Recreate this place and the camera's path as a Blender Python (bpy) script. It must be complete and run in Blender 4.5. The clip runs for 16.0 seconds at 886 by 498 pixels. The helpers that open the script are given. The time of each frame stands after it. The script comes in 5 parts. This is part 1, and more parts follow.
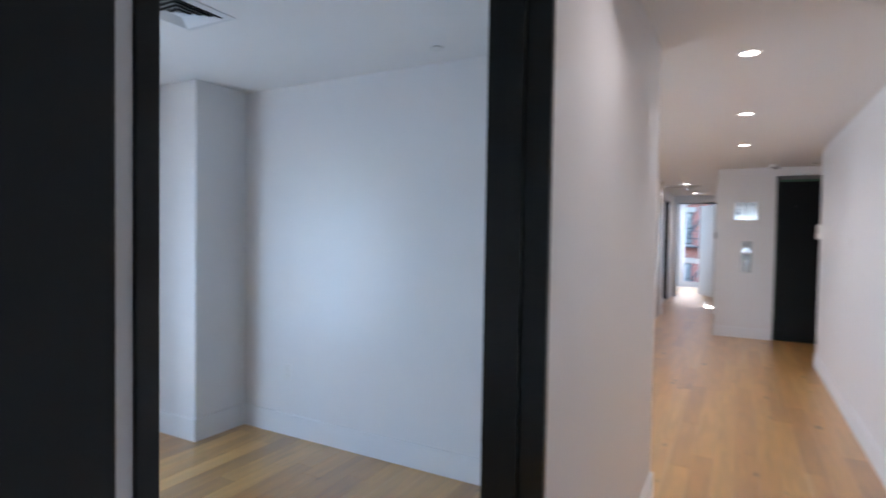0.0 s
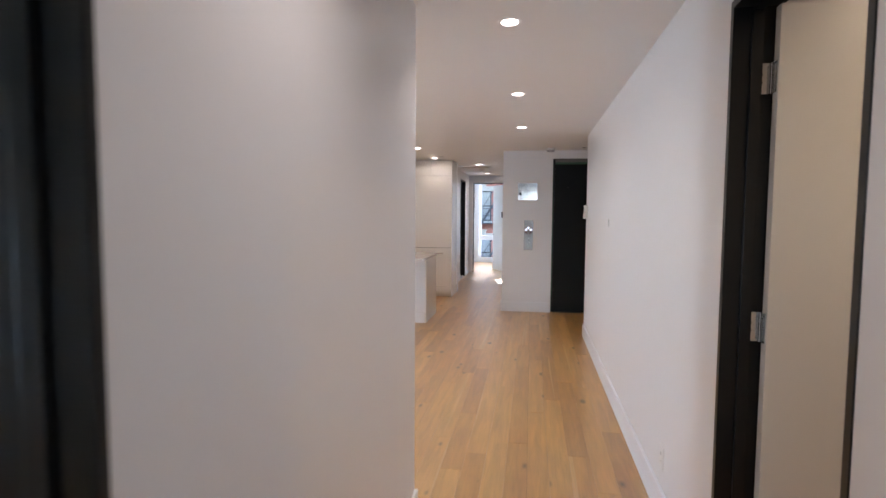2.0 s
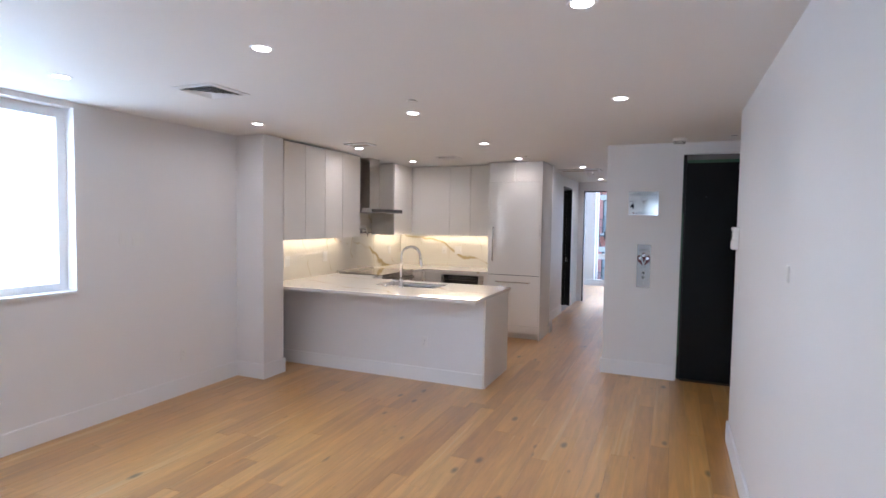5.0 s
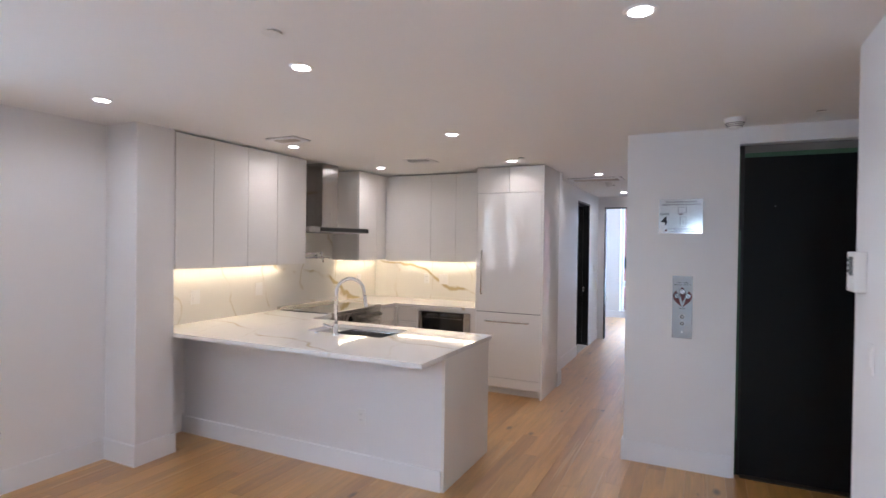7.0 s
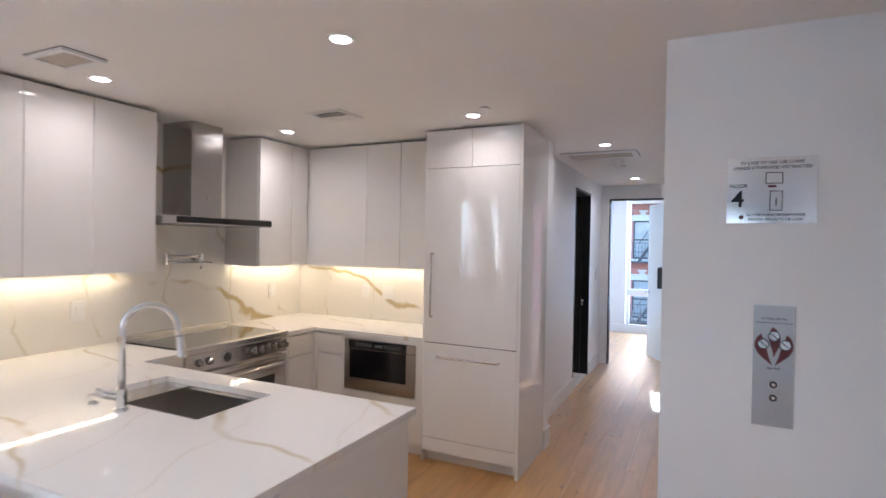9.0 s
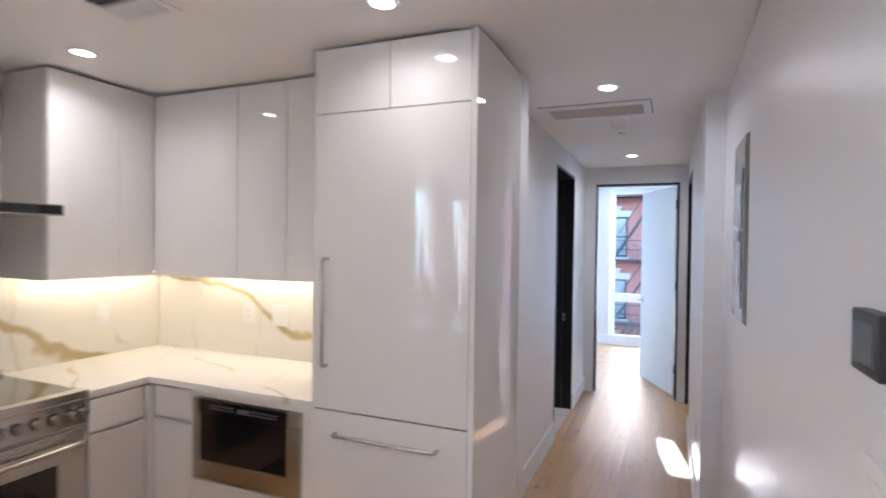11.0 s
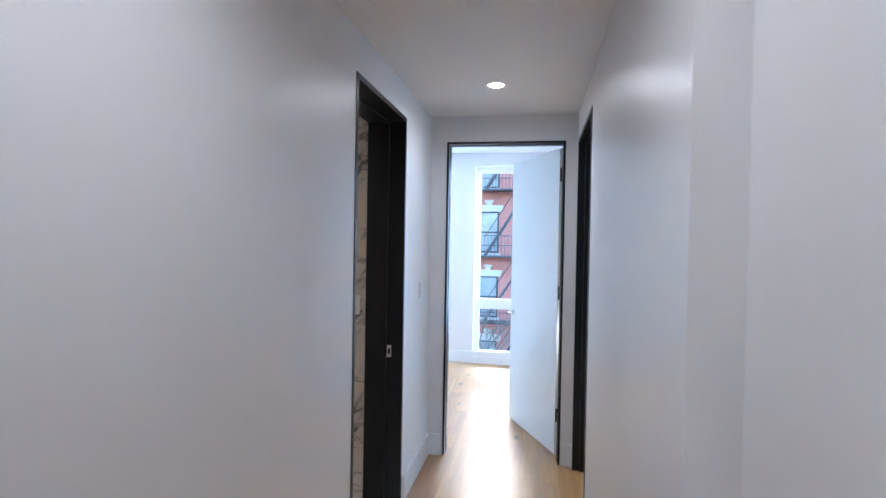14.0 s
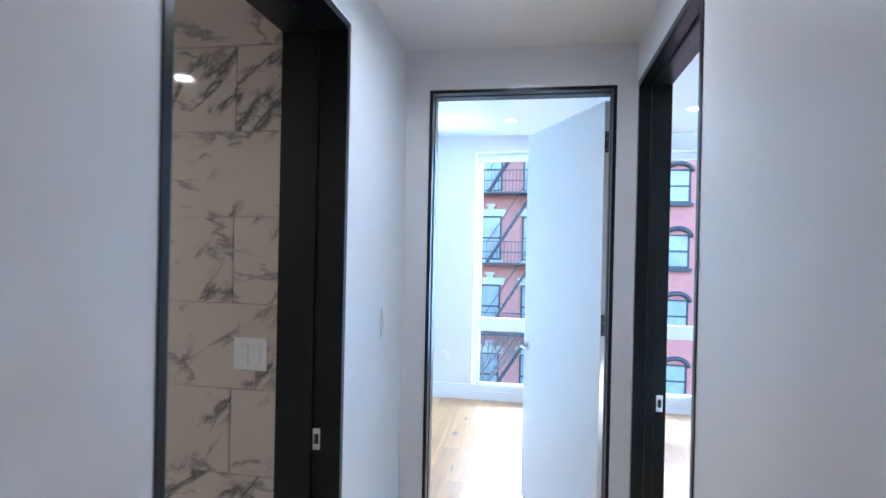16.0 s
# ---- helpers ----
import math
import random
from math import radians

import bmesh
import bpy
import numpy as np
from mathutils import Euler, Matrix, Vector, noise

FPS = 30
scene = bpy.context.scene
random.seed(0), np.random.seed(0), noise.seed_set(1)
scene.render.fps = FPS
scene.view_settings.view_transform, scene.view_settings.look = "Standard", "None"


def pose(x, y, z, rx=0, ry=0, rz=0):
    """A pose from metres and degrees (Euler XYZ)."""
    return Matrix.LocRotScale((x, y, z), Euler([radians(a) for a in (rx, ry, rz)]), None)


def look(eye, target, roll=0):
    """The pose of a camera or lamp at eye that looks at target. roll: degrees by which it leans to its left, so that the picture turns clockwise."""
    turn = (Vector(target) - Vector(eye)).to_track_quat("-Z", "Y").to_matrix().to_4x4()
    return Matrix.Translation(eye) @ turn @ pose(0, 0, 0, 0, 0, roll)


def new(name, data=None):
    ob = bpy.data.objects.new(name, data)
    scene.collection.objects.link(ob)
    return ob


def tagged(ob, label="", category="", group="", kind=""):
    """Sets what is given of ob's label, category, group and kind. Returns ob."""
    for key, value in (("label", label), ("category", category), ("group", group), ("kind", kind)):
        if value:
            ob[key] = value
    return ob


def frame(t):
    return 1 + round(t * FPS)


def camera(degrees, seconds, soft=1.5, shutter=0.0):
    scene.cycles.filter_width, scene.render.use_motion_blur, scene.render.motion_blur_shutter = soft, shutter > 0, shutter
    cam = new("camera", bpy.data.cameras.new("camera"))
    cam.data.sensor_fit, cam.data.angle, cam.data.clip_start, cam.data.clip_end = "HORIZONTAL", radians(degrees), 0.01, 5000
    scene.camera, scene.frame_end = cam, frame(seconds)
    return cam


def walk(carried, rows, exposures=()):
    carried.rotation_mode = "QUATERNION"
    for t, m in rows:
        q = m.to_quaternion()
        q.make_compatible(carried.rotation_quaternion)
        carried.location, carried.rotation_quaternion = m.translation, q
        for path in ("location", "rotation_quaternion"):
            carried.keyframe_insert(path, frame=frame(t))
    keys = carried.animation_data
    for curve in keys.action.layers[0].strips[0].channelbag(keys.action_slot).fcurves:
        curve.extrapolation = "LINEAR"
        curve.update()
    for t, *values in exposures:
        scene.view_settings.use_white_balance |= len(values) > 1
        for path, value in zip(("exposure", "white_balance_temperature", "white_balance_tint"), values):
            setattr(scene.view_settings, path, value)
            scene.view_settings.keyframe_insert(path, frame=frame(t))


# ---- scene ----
cam = camera(78.9, 16.0, shutter=0.5)
PATH = [
    (0, (0.173, -0.421, 1.455), (-0.7876, 1.3322, 1.3974), 0.93),
    (0.5, (0.213, -0.491, 1.455), (-0.3707, 1.4203, 1.3688), 0.65),
    (1, (0.232, -0.394, 1.477), (-0.1261, 1.5706, 1.3581), 0.29),
    (1.5, (0.253, -0.122, 1.498), (-0.0665, 1.8483, 1.3718), 0.22),
    (2, (0.325, 0.212, 1.513), (0.0025, 2.1814, 1.3805), 0.40),
    (2.5, (0.390, 0.548, 1.530), (0.0738, 2.5179, 1.3932), 0.56),
    (3, (0.424, 0.935, 1.543), (0.0454, 2.8938, 1.4024), 0.44),
    (3.5, (0.494, 1.343, 1.587), (-0.0277, 3.2679, 1.4398), 0.43),
    (4, (0.543, 1.724, 1.610), (-0.1322, 3.6014, 1.4705), 0.64),
    (4.2, (0.543, 1.889, 1.617), (-0.1570, 3.7575, 1.4765), 0.76),
    (6.3, (0.512, 3.597, 1.648), (-0.3508, 5.4016, 1.6202), 0.75),
    (6.5, (0.498, 3.802, 1.644), (-0.3676, 5.6052, 1.6186), 0.80),
    (7, (0.418, 4.273, 1.633), (-0.4547, 6.0728, 1.6105), 0.76),
    (7.5, (0.320, 4.759, 1.628), (-0.5608, 6.5547, 1.6155), 0.94),
    (8, (0.232, 5.255, 1.616), (-0.6499, 7.0497, 1.6004), 0.74),
    (8.5, (0.126, 5.738, 1.612), (-0.7553, 7.5330, 1.6045), 0.71),
    (8.7, (0.088, 5.931, 1.618), (-0.7869, 7.7290, 1.6028), 0.91),
    (10.8, (-0.345, 7.634, 1.639), (-1.1791, 9.4520, 1.6152), 0.59),
    (11, (-0.396, 7.797, 1.629), (-1.1698, 9.6415, 1.6035), 0.78),
    (11.5, (-0.479, 8.199, 1.615), (-1.0318, 10.1211, 1.5878), 0.90),
    (12, (-0.527, 8.594, 1.609), (-0.9630, 10.5460, 1.5828), 0.90),
    (12.5, (-0.552, 9.011, 1.597), (-0.9309, 10.9748, 1.5679), 0.99),
    (13, (-0.525, 9.372, 1.577), (-0.8738, 11.3414, 1.5463), 0.96),
    (13.5, (-0.496, 9.699, 1.576), (-0.8321, 11.6707, 1.5530), 1.05),
    (14, (-0.486, 10.061, 1.569), (-0.8301, 12.0311, 1.5381), 0.99),
    (14.5, (-0.518, 10.427, 1.572), (-0.8682, 12.3958, 1.5464), 1.01),
    (15, (-0.547, 10.811, 1.573), (-0.8958, 12.7798, 1.5553), 0.93),
    (15.5, (-0.592, 11.166, 1.561), (-0.9420, 13.1352, 1.5438), 1.09),
    (16, (-0.627, 11.454, 1.554), (-0.9771, 13.4229, 1.5463), 1.21),
]
EXPOSURES = [(0, 3.12, 6200, 16), (1, 3.08, 6350, 17), (2, 3.12, 6600, 17), (3, 3.04, 6000, 15), (4, 3.05, 5900, 15), (6.5, 3.2, 5800, 15), (8.5, 3.28, 5850, 15), (11, 3.42, 5650, 13), (12.5, 3.48, 5700, 11), (14, 3.45, 5450, 9), (15.5, 3.54, 5150, 6), (16, 3.53, 5150, 6)]
walk(cam, [(t, look(eye, target, roll)) for t, eye, target, roll in PATH], EXPOSURES)

# ---- light ----
SUN_WAY = Vector((0.167, -1.0, -0.477)).normalized()
world = bpy.data.worlds.new("sky")
scene.world = world
world.use_nodes = True
wn = world.node_tree.nodes
sky = wn.new("ShaderNodeTexSky")
sky.sky_type = "NISHITA"
sky.sun_disc = False
sky.sun_elevation = math.asin(-SUN_WAY.z)
sky.sun_rotation = math.atan2(-SUN_WAY.x, -SUN_WAY.y)
sky.air_density, sky.dust_density = 1.0, 2.5
wn["Background"].inputs["Strength"].default_value = 0.15
world.node_tree.links.new(sky.outputs[0], wn["Background"].inputs["Color"])

sun = new("sun", bpy.data.lights.new("sun", "SUN"))
sun.data.energy, sun.data.angle, sun.data.color = 2.4, radians(0.6), (1.0, 0.95, 0.88)
sun.matrix_world = look((0, 30, 30), Vector((0, 30, 30)) + SUN_WAY)


def area_lamp(name, eye, target, sx, sy, watts, color):
    d = bpy.data.lights.new(name, "AREA")
    d.shape, d.size, d.size_y, d.energy, d.color = "RECTANGLE", sx, sy, watts, color
    ob = new(name, d)
    ob.matrix_world = look(eye, target)
    return ob


DAY = (0.62, 0.82, 1.0)
DAY_NORTH = (0.50, 0.74, 1.0)
DAY_BEDROOM = (0.42, 0.70, 1.0)
# area lamps stand in for the daylight at the window openings
area_lamp("daylight_lamp", (-3.82, 3.38, 1.75), (0, 3.38, 1.45), 0.76, 1.4, 2.6, DAY)
area_lamp("daylight_lamp", (-3.82, 4.78, 1.75), (0, 4.78, 1.45), 0.76, 1.4, 2.6, DAY)
# lamp tipped down to brighten the lower bedroom wall
area_lamp("daylight_lamp", (-3.66, 0.55, 1.0), (-0.9, 2.2, 0.35), 0.95, 1.2, 2.5, DAY_BEDROOM)
# area lamps inside the front windows stand in for daylight, aimed at side walls
for x, tx, watts in ((-0.80, -3.3, 7.6), (0.95, 3.4, 11.0)):
    lamp = area_lamp("daylight_lamp", (x, 16.95, 1.45), (tx, 14.75, 1.2), 0.60, 2.1, watts, DAY_NORTH)
    lamp.data.spread = radians(88)
# added lamp at an unseen back-room window, brightens the corridor from behind
area_lamp("daylight_lamp", (0.45, -3.04, 1.4), (0.45, 0, 1.3), 0.85, 1.4, 2.4, DAY)

# ---- materials ----


def mat(name, color=(0.8, 0.8, 0.8), rough=0.5, metal=0.0, coat=0.0, spec=0.5, bump=0.0, bump_scale=60.0, vary=0.04, vary_scale=1.3, rough_vary=0.08):
    """A plain painted or metal surface with broad tone variation, uneven gloss and fine relief."""
    m = bpy.data.materials.new(name)
    m.use_nodes = True
    nt = m.node_tree
    n, l = nt.nodes, nt.links
    b = n["Principled BSDF"]
    b.inputs["Base Color"].default_value = (*color, 1)
    b.inputs["Roughness"].default_value = rough
    b.inputs["Metallic"].default_value = metal
    b.inputs["Coat Weight"].default_value = coat
    b.inputs["Coat Roughness"].default_value = 0.04
    b.inputs["Specular IOR Level"].default_value = spec
    geo = n.new("ShaderNodeNewGeometry")
    if vary:
        tex = n.new("ShaderNodeTexNoise")
        tex.inputs["Scale"].default_value = vary_scale
        tex.inputs["Detail"].default_value = 5
        l.new(geo.outputs["Position"], tex.inputs["Vector"])
        ramp = n.new("ShaderNodeMapRange")
        ramp.inputs["To Min"].default_value = 1 - vary
        ramp.inputs["To Max"].default_value = 1 + vary * 0.5
        l.new(tex.outputs["Fac"], ramp.inputs["Value"])
        mix = n.new("ShaderNodeVectorMath")
        mix.operation = "SCALE"
        mix.inputs[0].default_value = color
        l.new(ramp.outputs["Result"], mix.inputs["Scale"])
        l.new(mix.outputs[0], b.inputs["Base Color"])
        rr = n.new("ShaderNodeMapRange")
        rr.inputs["To Min"].default_value = max(0.02, rough - rough_vary)
        rr.inputs["To Max"].default_value = rough + rough_vary
        l.new(tex.outputs["Fac"], rr.inputs["Value"])
        l.new(rr.outputs["Result"], b.inputs["Roughness"])
    if bump:
        t2 = n.new("ShaderNodeTexNoise")
        t2.inputs["Scale"].default_value = bump_scale
        t2.inputs["Detail"].default_value = 3
        l.new(geo.outputs["Position"], t2.inputs["Vector"])
        bp = n.new("ShaderNodeBump")
        bp.inputs["Strength"].default_value = bump
        bp.inputs["Distance"].default_value = 0.002
        l.new(t2.outputs["Fac"], bp.inputs["Height"])
        l.new(bp.outputs["Normal"], b.inputs["Normal"])
    return m


def emitter(name, color, strength):
    m = bpy.data.materials.new(name)
    m.use_nodes = True
    b = m.node_tree.nodes["Principled BSDF"]
    b.inputs["Base Color"].default_value = (0.8, 0.8, 0.8, 1)
    b.inputs["Emission Color"].default_value = (*color, 1)
    b.inputs["Emission Strength"].default_value = strength
    return m


def brushed(name, color, rough, along=(300.0, 300.0, 4.0), relief=0.08):
    """Stainless steel with a brushed grain."""
    m = mat(name, color, rough, 1.0, vary=0.06, vary_scale=3.0)
    n, l = m.node_tree.nodes, m.node_tree.links
    geo = n.new("ShaderNodeNewGeometry")
    mp = n.new("ShaderNodeVectorMath")
    mp.operation = "MULTIPLY"
    mp.inputs[1].default_value = along
    tx = n.new("ShaderNodeTexNoise")
    tx.inputs["Scale"].default_value = 1.0
    bp = n.new("ShaderNodeBump")
    bp.inputs["Strength"].default_value = relief
    bp.inputs["Distance"].default_value = 0.001
    l.new(geo.outputs["Position"], mp.inputs[0])
    l.new(mp.outputs[0], tx.inputs["Vector"])
    l.new(tx.outputs["Fac"], bp.inputs["Height"])
    l.new(bp.outputs["Normal"], n["Principled BSDF"].inputs["Normal"])
    return m


def stone(name, base, vein, rough, stretch, turn, width, soft, cover, flat=False, by_piece=0.0, second=0.5, spacing=0.0, feather=0.36):
    """White stone with long wandering veins; by_piece shifts the pattern from tile to tile."""
    m = mat(name, base, rough, vary=0.03, vary_scale=2.0, rough_vary=0.0)
    n, l = m.node_tree.nodes, m.node_tree.links
    geo, info = n.new("ShaderNodeNewGeometry"), n.new("ShaderNodeObjectInfo")
    comb = n.new("ShaderNodeCombineXYZ")
    for k in range(3):
        l.new(info.outputs["Random"], comb.inputs[k])
    off = n.new("ShaderNodeVectorMath")
    off.operation = "MULTIPLY_ADD"
    off.inputs[1].default_value = (by_piece, by_piece * 1.7, by_piece * 2.3)
    l.new(comb.outputs[0], off.inputs[0])
    l.new(geo.outputs["Position"], off.inputs[2])
    source = off.outputs[0]
    if not flat:
        # walls: one coordinate round the corner, one up
        sep, uz, diff = n.new("ShaderNodeSeparateXYZ"), n.new("ShaderNodeCombineXYZ"), n.new("ShaderNodeMath")
        diff.operation = "ADD"
        l.new(source, sep.inputs[0])
        l.new(sep.outputs["X"], diff.inputs[0])
        l.new(sep.outputs["Y"], diff.inputs[1])
        l.new(diff.outputs[0], uz.inputs[0])
        l.new(sep.outputs["Z"], uz.inputs[1])
        source = uz.outputs[0]

    def layer(angle, factor, w, s, seed):
        rot = n.new("ShaderNodeVectorRotate")
        rot.rotation_type = "Z_AXIS"
        rot.inputs["Angle"].default_value = angle
        l.new(source, rot.inputs["Vector"])
        st = n.new("ShaderNodeVectorMath")
        st.operation = "MULTIPLY_ADD"
        st.inputs[1].default_value = (stretch[0] * factor, stretch[1] * factor, 0.0)
        st.inputs[2].default_value = (seed, seed * 1.3, seed * 0.7)
        l.new(rot.outputs[0], st.inputs[0])
        t = n.new("ShaderNodeTexNoise")
        t.inputs["Scale"].default_value, t.inputs["Detail"].default_value = 1.0, 4.0 if feather < 0.5 else 8.0
        t.inputs["Roughness"].default_value, t.inputs["Distortion"].default_value = feather, feather / 3
        l.new(st.outputs[0], t.inputs["Vector"])
        dev, ab = n.new("ShaderNodeMath"), n.new("ShaderNodeMath")
        dev.operation, dev.inputs[1].default_value = "SUBTRACT", 0.5
        ab.operation = "ABSOLUTE"
        value = t.outputs["Fac"]
        if spacing:
            # long single lines, bent by the noise
            sp, ru, fr = n.new("ShaderNodeSeparateXYZ"), n.new("ShaderNodeMath"), n.new("ShaderNodeMath")
            l.new(rot.outputs[0], sp.inputs[0])
            sc = n.new("ShaderNodeMath")
            sc.operation, sc.inputs[1].default_value, sc.inputs[2].default_value = "MULTIPLY_ADD", factor / spacing, seed
            l.new(sp.outputs["Y"], sc.inputs[0])
            ru.operation, ru.inputs[1].default_value = "MULTIPLY_ADD", 0.9
            l.new(value, ru.inputs[0])
            l.new(sc.outputs[0], ru.inputs[2])
            fr.operation = "FRACT"
            l.new(ru.outputs[0], fr.inputs[0])
            value = fr.outputs[0]
        l.new(value, dev.inputs[0])
        l.new(dev.outputs[0], ab.inputs[0])
        thin = n.new("ShaderNodeMapRange")
        thin.inputs["From Min"].default_value, thin.inputs["From Max"].default_value = w, w + s
        thin.inputs["To Min"].default_value, thin.inputs["To Max"].default_value = 1, 0
        l.new(ab.outputs[0], thin.inputs["Value"])
        mask = n.new("ShaderNodeTexNoise")
        mask.inputs["Scale"].default_value = 1.6
        l.new(st.outputs[0], mask.inputs["Vector"])
        mr = n.new("ShaderNodeMapRange")
        mr.inputs["From Min"].default_value, mr.inputs["From Max"].default_value = cover
        l.new(mask.outputs["Fac"], mr.inputs["Value"])
        mul = n.new("ShaderNodeMath")
        mul.operation = "MULTIPLY"
        l.new(thin.outputs[0], mul.inputs[0])
        l.new(mr.outputs[0], mul.inputs[1])
        return mul.outputs[0]

    fine = n.new("ShaderNodeMath")
    fine.operation, fine.inputs[1].default_value = "MULTIPLY", second
    l.new(layer(turn + 0.9, 1.5, width * 0.7, soft, 4.7), fine.inputs[0])
    both = n.new("ShaderNodeMath")
    both.operation = "MAXIMUM"
    l.new(layer(turn, 1.0, width, soft, 2.3), both.inputs[0])
    l.new(fine.outputs[0], both.inputs[1])
    mx = n.new("ShaderNodeMix")
    mx.data_type = "RGBA"
    mx.inputs[6].default_value = (*base, 1)
    mx.inputs[7].default_value = (*vein, 1)
    l.new(both.outputs[0], mx.inputs[0])
    l.new(mx.outputs[2], n["Principled BSDF"].inputs["Base Color"])
    return m


def oak(name):
    """Oiled oak boards: tone by board, long grain, pores and scattered knots."""
    m = bpy.data.materials.new(name)
    m.use_nodes = True
    n, l = m.node_tree.nodes, m.node_tree.links
    b = n["Principled BSDF"]
    geo, info = n.new("ShaderNodeNewGeometry"), n.new("ShaderNodeObjectInfo")
    rnd = n.new("ShaderNodeMath")
    rnd.operation = "ADD"
    l.new(info.outputs["Random"], rnd.inputs[0])
    l.new(geo.outputs["Random Per Island"], rnd.inputs[1])
    fr = n.new("ShaderNodeMath")
    fr.operation = "FRACT"
    l.new(rnd.outputs[0], fr.inputs[0])
    comb = n.new("ShaderNodeCombineXYZ")
    for k in range(3):
        l.new(fr.outputs[0], comb.inputs[k])
    off = n.new("ShaderNodeVectorMath")
    off.operation = "MULTIPLY_ADD"
    off.inputs[1].default_value = (13, 37, 5)
    l.new(comb.outputs[0], off.inputs[0])
    l.new(geo.outputs["Position"], off.inputs[2])

    def noise_at(scale, detail, stretch):
        st = n.new("ShaderNodeVectorMath")
        st.operation = "MULTIPLY"
        st.inputs[1].default_value = stretch
        l.new(off.outputs[0], st.inputs[0])
        t = n.new("ShaderNodeTexNoise")
        t.inputs["Scale"].default_value, t.inputs["Detail"].default_value = scale, detail
        t.inputs["Distortion"].default_value = 0.6
        l.new(st.outputs[0], t.inputs["Vector"])
        return t.outputs["Fac"]

    grain = noise_at(1.0, 6, (26, 2.2, 1))
    broad = noise_at(1.0, 4, (7, 1.6, 1))
    pores = noise_at(1.0, 2, (220, 7, 1))
    ramp = n.new("ShaderNodeValToRGB")
    e = ramp.color_ramp.elements
    e[0].position, e[0].color = 0.0, OAK[0]
    e[1].position, e[1].color = 1.0, OAK[2]
    mid = e.new(0.5)
    mid.color = OAK[1]
    tone = n.new("ShaderNodeMath")
    tone.operation = "MULTIPLY_ADD"
    tone.inputs[1].default_value = 0.60
    l.new(fr.outputs[0], tone.inputs[0])
    sub = n.new("ShaderNodeMath")
    sub.operation = "MULTIPLY_ADD"
    sub.inputs[1].default_value, sub.inputs[2].default_value = 0.70, -0.08
    l.new(broad, sub.inputs[0])
    l.new(sub.outputs[0], tone.inputs[2])
    l.new(tone.outputs[0], ramp.inputs["Fac"])
    gr = n.new("ShaderNodeMapRange")
    gr.inputs["From Min"].default_value, gr.inputs["From Max"].default_value = 0.3, 0.7
    gr.inputs["To Min"].default_value, gr.inputs["To Max"].default_value = 0.80, 1.10
    l.new(grain, gr.inputs["Value"])
    pr = n.new("ShaderNodeMapRange")
    pr.inputs["From Min"].default_value, pr.inputs["From Max"].default_value = 0.25, 0.5
    pr.inputs["To Min"].default_value, pr.inputs["To Max"].default_value = 0.86, 1.0
    l.new(pores, pr.inputs["Value"])
    mm = n.new("ShaderNodeMath")
    mm.operation = "MULTIPLY"
    l.new(gr.outputs[0], mm.inputs[0])
    l.new(pr.outputs[0], mm.inputs[1])
    kst = n.new("ShaderNodeVectorMath")
    kst.operation = "MULTIPLY"
    kst.inputs[1].default_value = (4.2, 1.9, 1)
    l.new(off.outputs[0], kst.inputs[0])
    vor = n.new("ShaderNodeTexVoronoi")
    vor.voronoi_dimensions = "2D"
    vor.inputs["Scale"].default_value = 0.75
    l.new(kst.outputs[0], vor.inputs["Vector"])
    kn = n.new("ShaderNodeMapRange")
    kn.inputs["From Min"].default_value, kn.inputs["From Max"].default_value = 0.035, 0.10
    kn.inputs["To Min"].default_value, kn.inputs["To Max"].default_value = 0.22, 1.0
    size = n.new("ShaderNodeSeparateXYZ")
    l.new(vor.outputs["Color"], size.inputs[0])
    grow = n.new("ShaderNodeMath")
    grow.operation, grow.inputs[1].default_value = "MULTIPLY_ADD", 0.14
    l.new(size.outputs["X"], grow.inputs[0])
    l.new(vor.outputs["Distance"], grow.inputs[2])
    l.new(grow.outputs[0], kn.inputs["Value"])
    mk = n.new("ShaderNodeMath")
    mk.operation = "MULTIPLY"
    l.new(mm.outputs[0], mk.inputs[0])
    l.new(kn.outputs[0], mk.inputs[1])
    sap = noise_at(1.0, 2, (15, 0.28, 1))
    sr = n.new("ShaderNodeMapRange")
    sr.inputs["From Min"].default_value, sr.inputs["From Max"].default_value = 0.655, 0.70
    sr.inputs["To Max"].default_value = 0.65
    l.new(sap, sr.inputs["Value"])
    sm = n.new("ShaderNodeMix")
    sm.data_type = "RGBA"
    sm.inputs[7].default_value = (0.68, 0.45, 0.20, 1)
    l.new(sr.outputs[0], sm.inputs[0])
    l.new(ramp.outputs["Color"], sm.inputs[6])
    sc = n.new("ShaderNodeVectorMath")
    sc.operation = "SCALE"
    l.new(sm.outputs[2], sc.inputs[0])
    l.new(mk.outputs[0], sc.inputs["Scale"])
    l.new(sc.outputs[0], b.inputs["Base Color"])
    ro = n.new("ShaderNodeMapRange")
    ro.inputs["To Min"].default_value, ro.inputs["To Max"].default_value = 0.30, 0.38
    l.new(broad, ro.inputs["Value"])
    l.new(ro.outputs[0], b.inputs["Roughness"])
    b.inputs["Coat Weight"].default_value, b.inputs["Coat Roughness"].default_value = 1.0, 0.42
    b.inputs["Coat IOR"].default_value = 1.75
    bp = n.new("ShaderNodeBump")
    bp.inputs["Strength"].default_value, bp.inputs["Distance"].default_value = 0.12, 0.001
    l.new(grain, bp.inputs["Height"])
    l.new(bp.outputs["Normal"], b.inputs["Normal"])
    return m


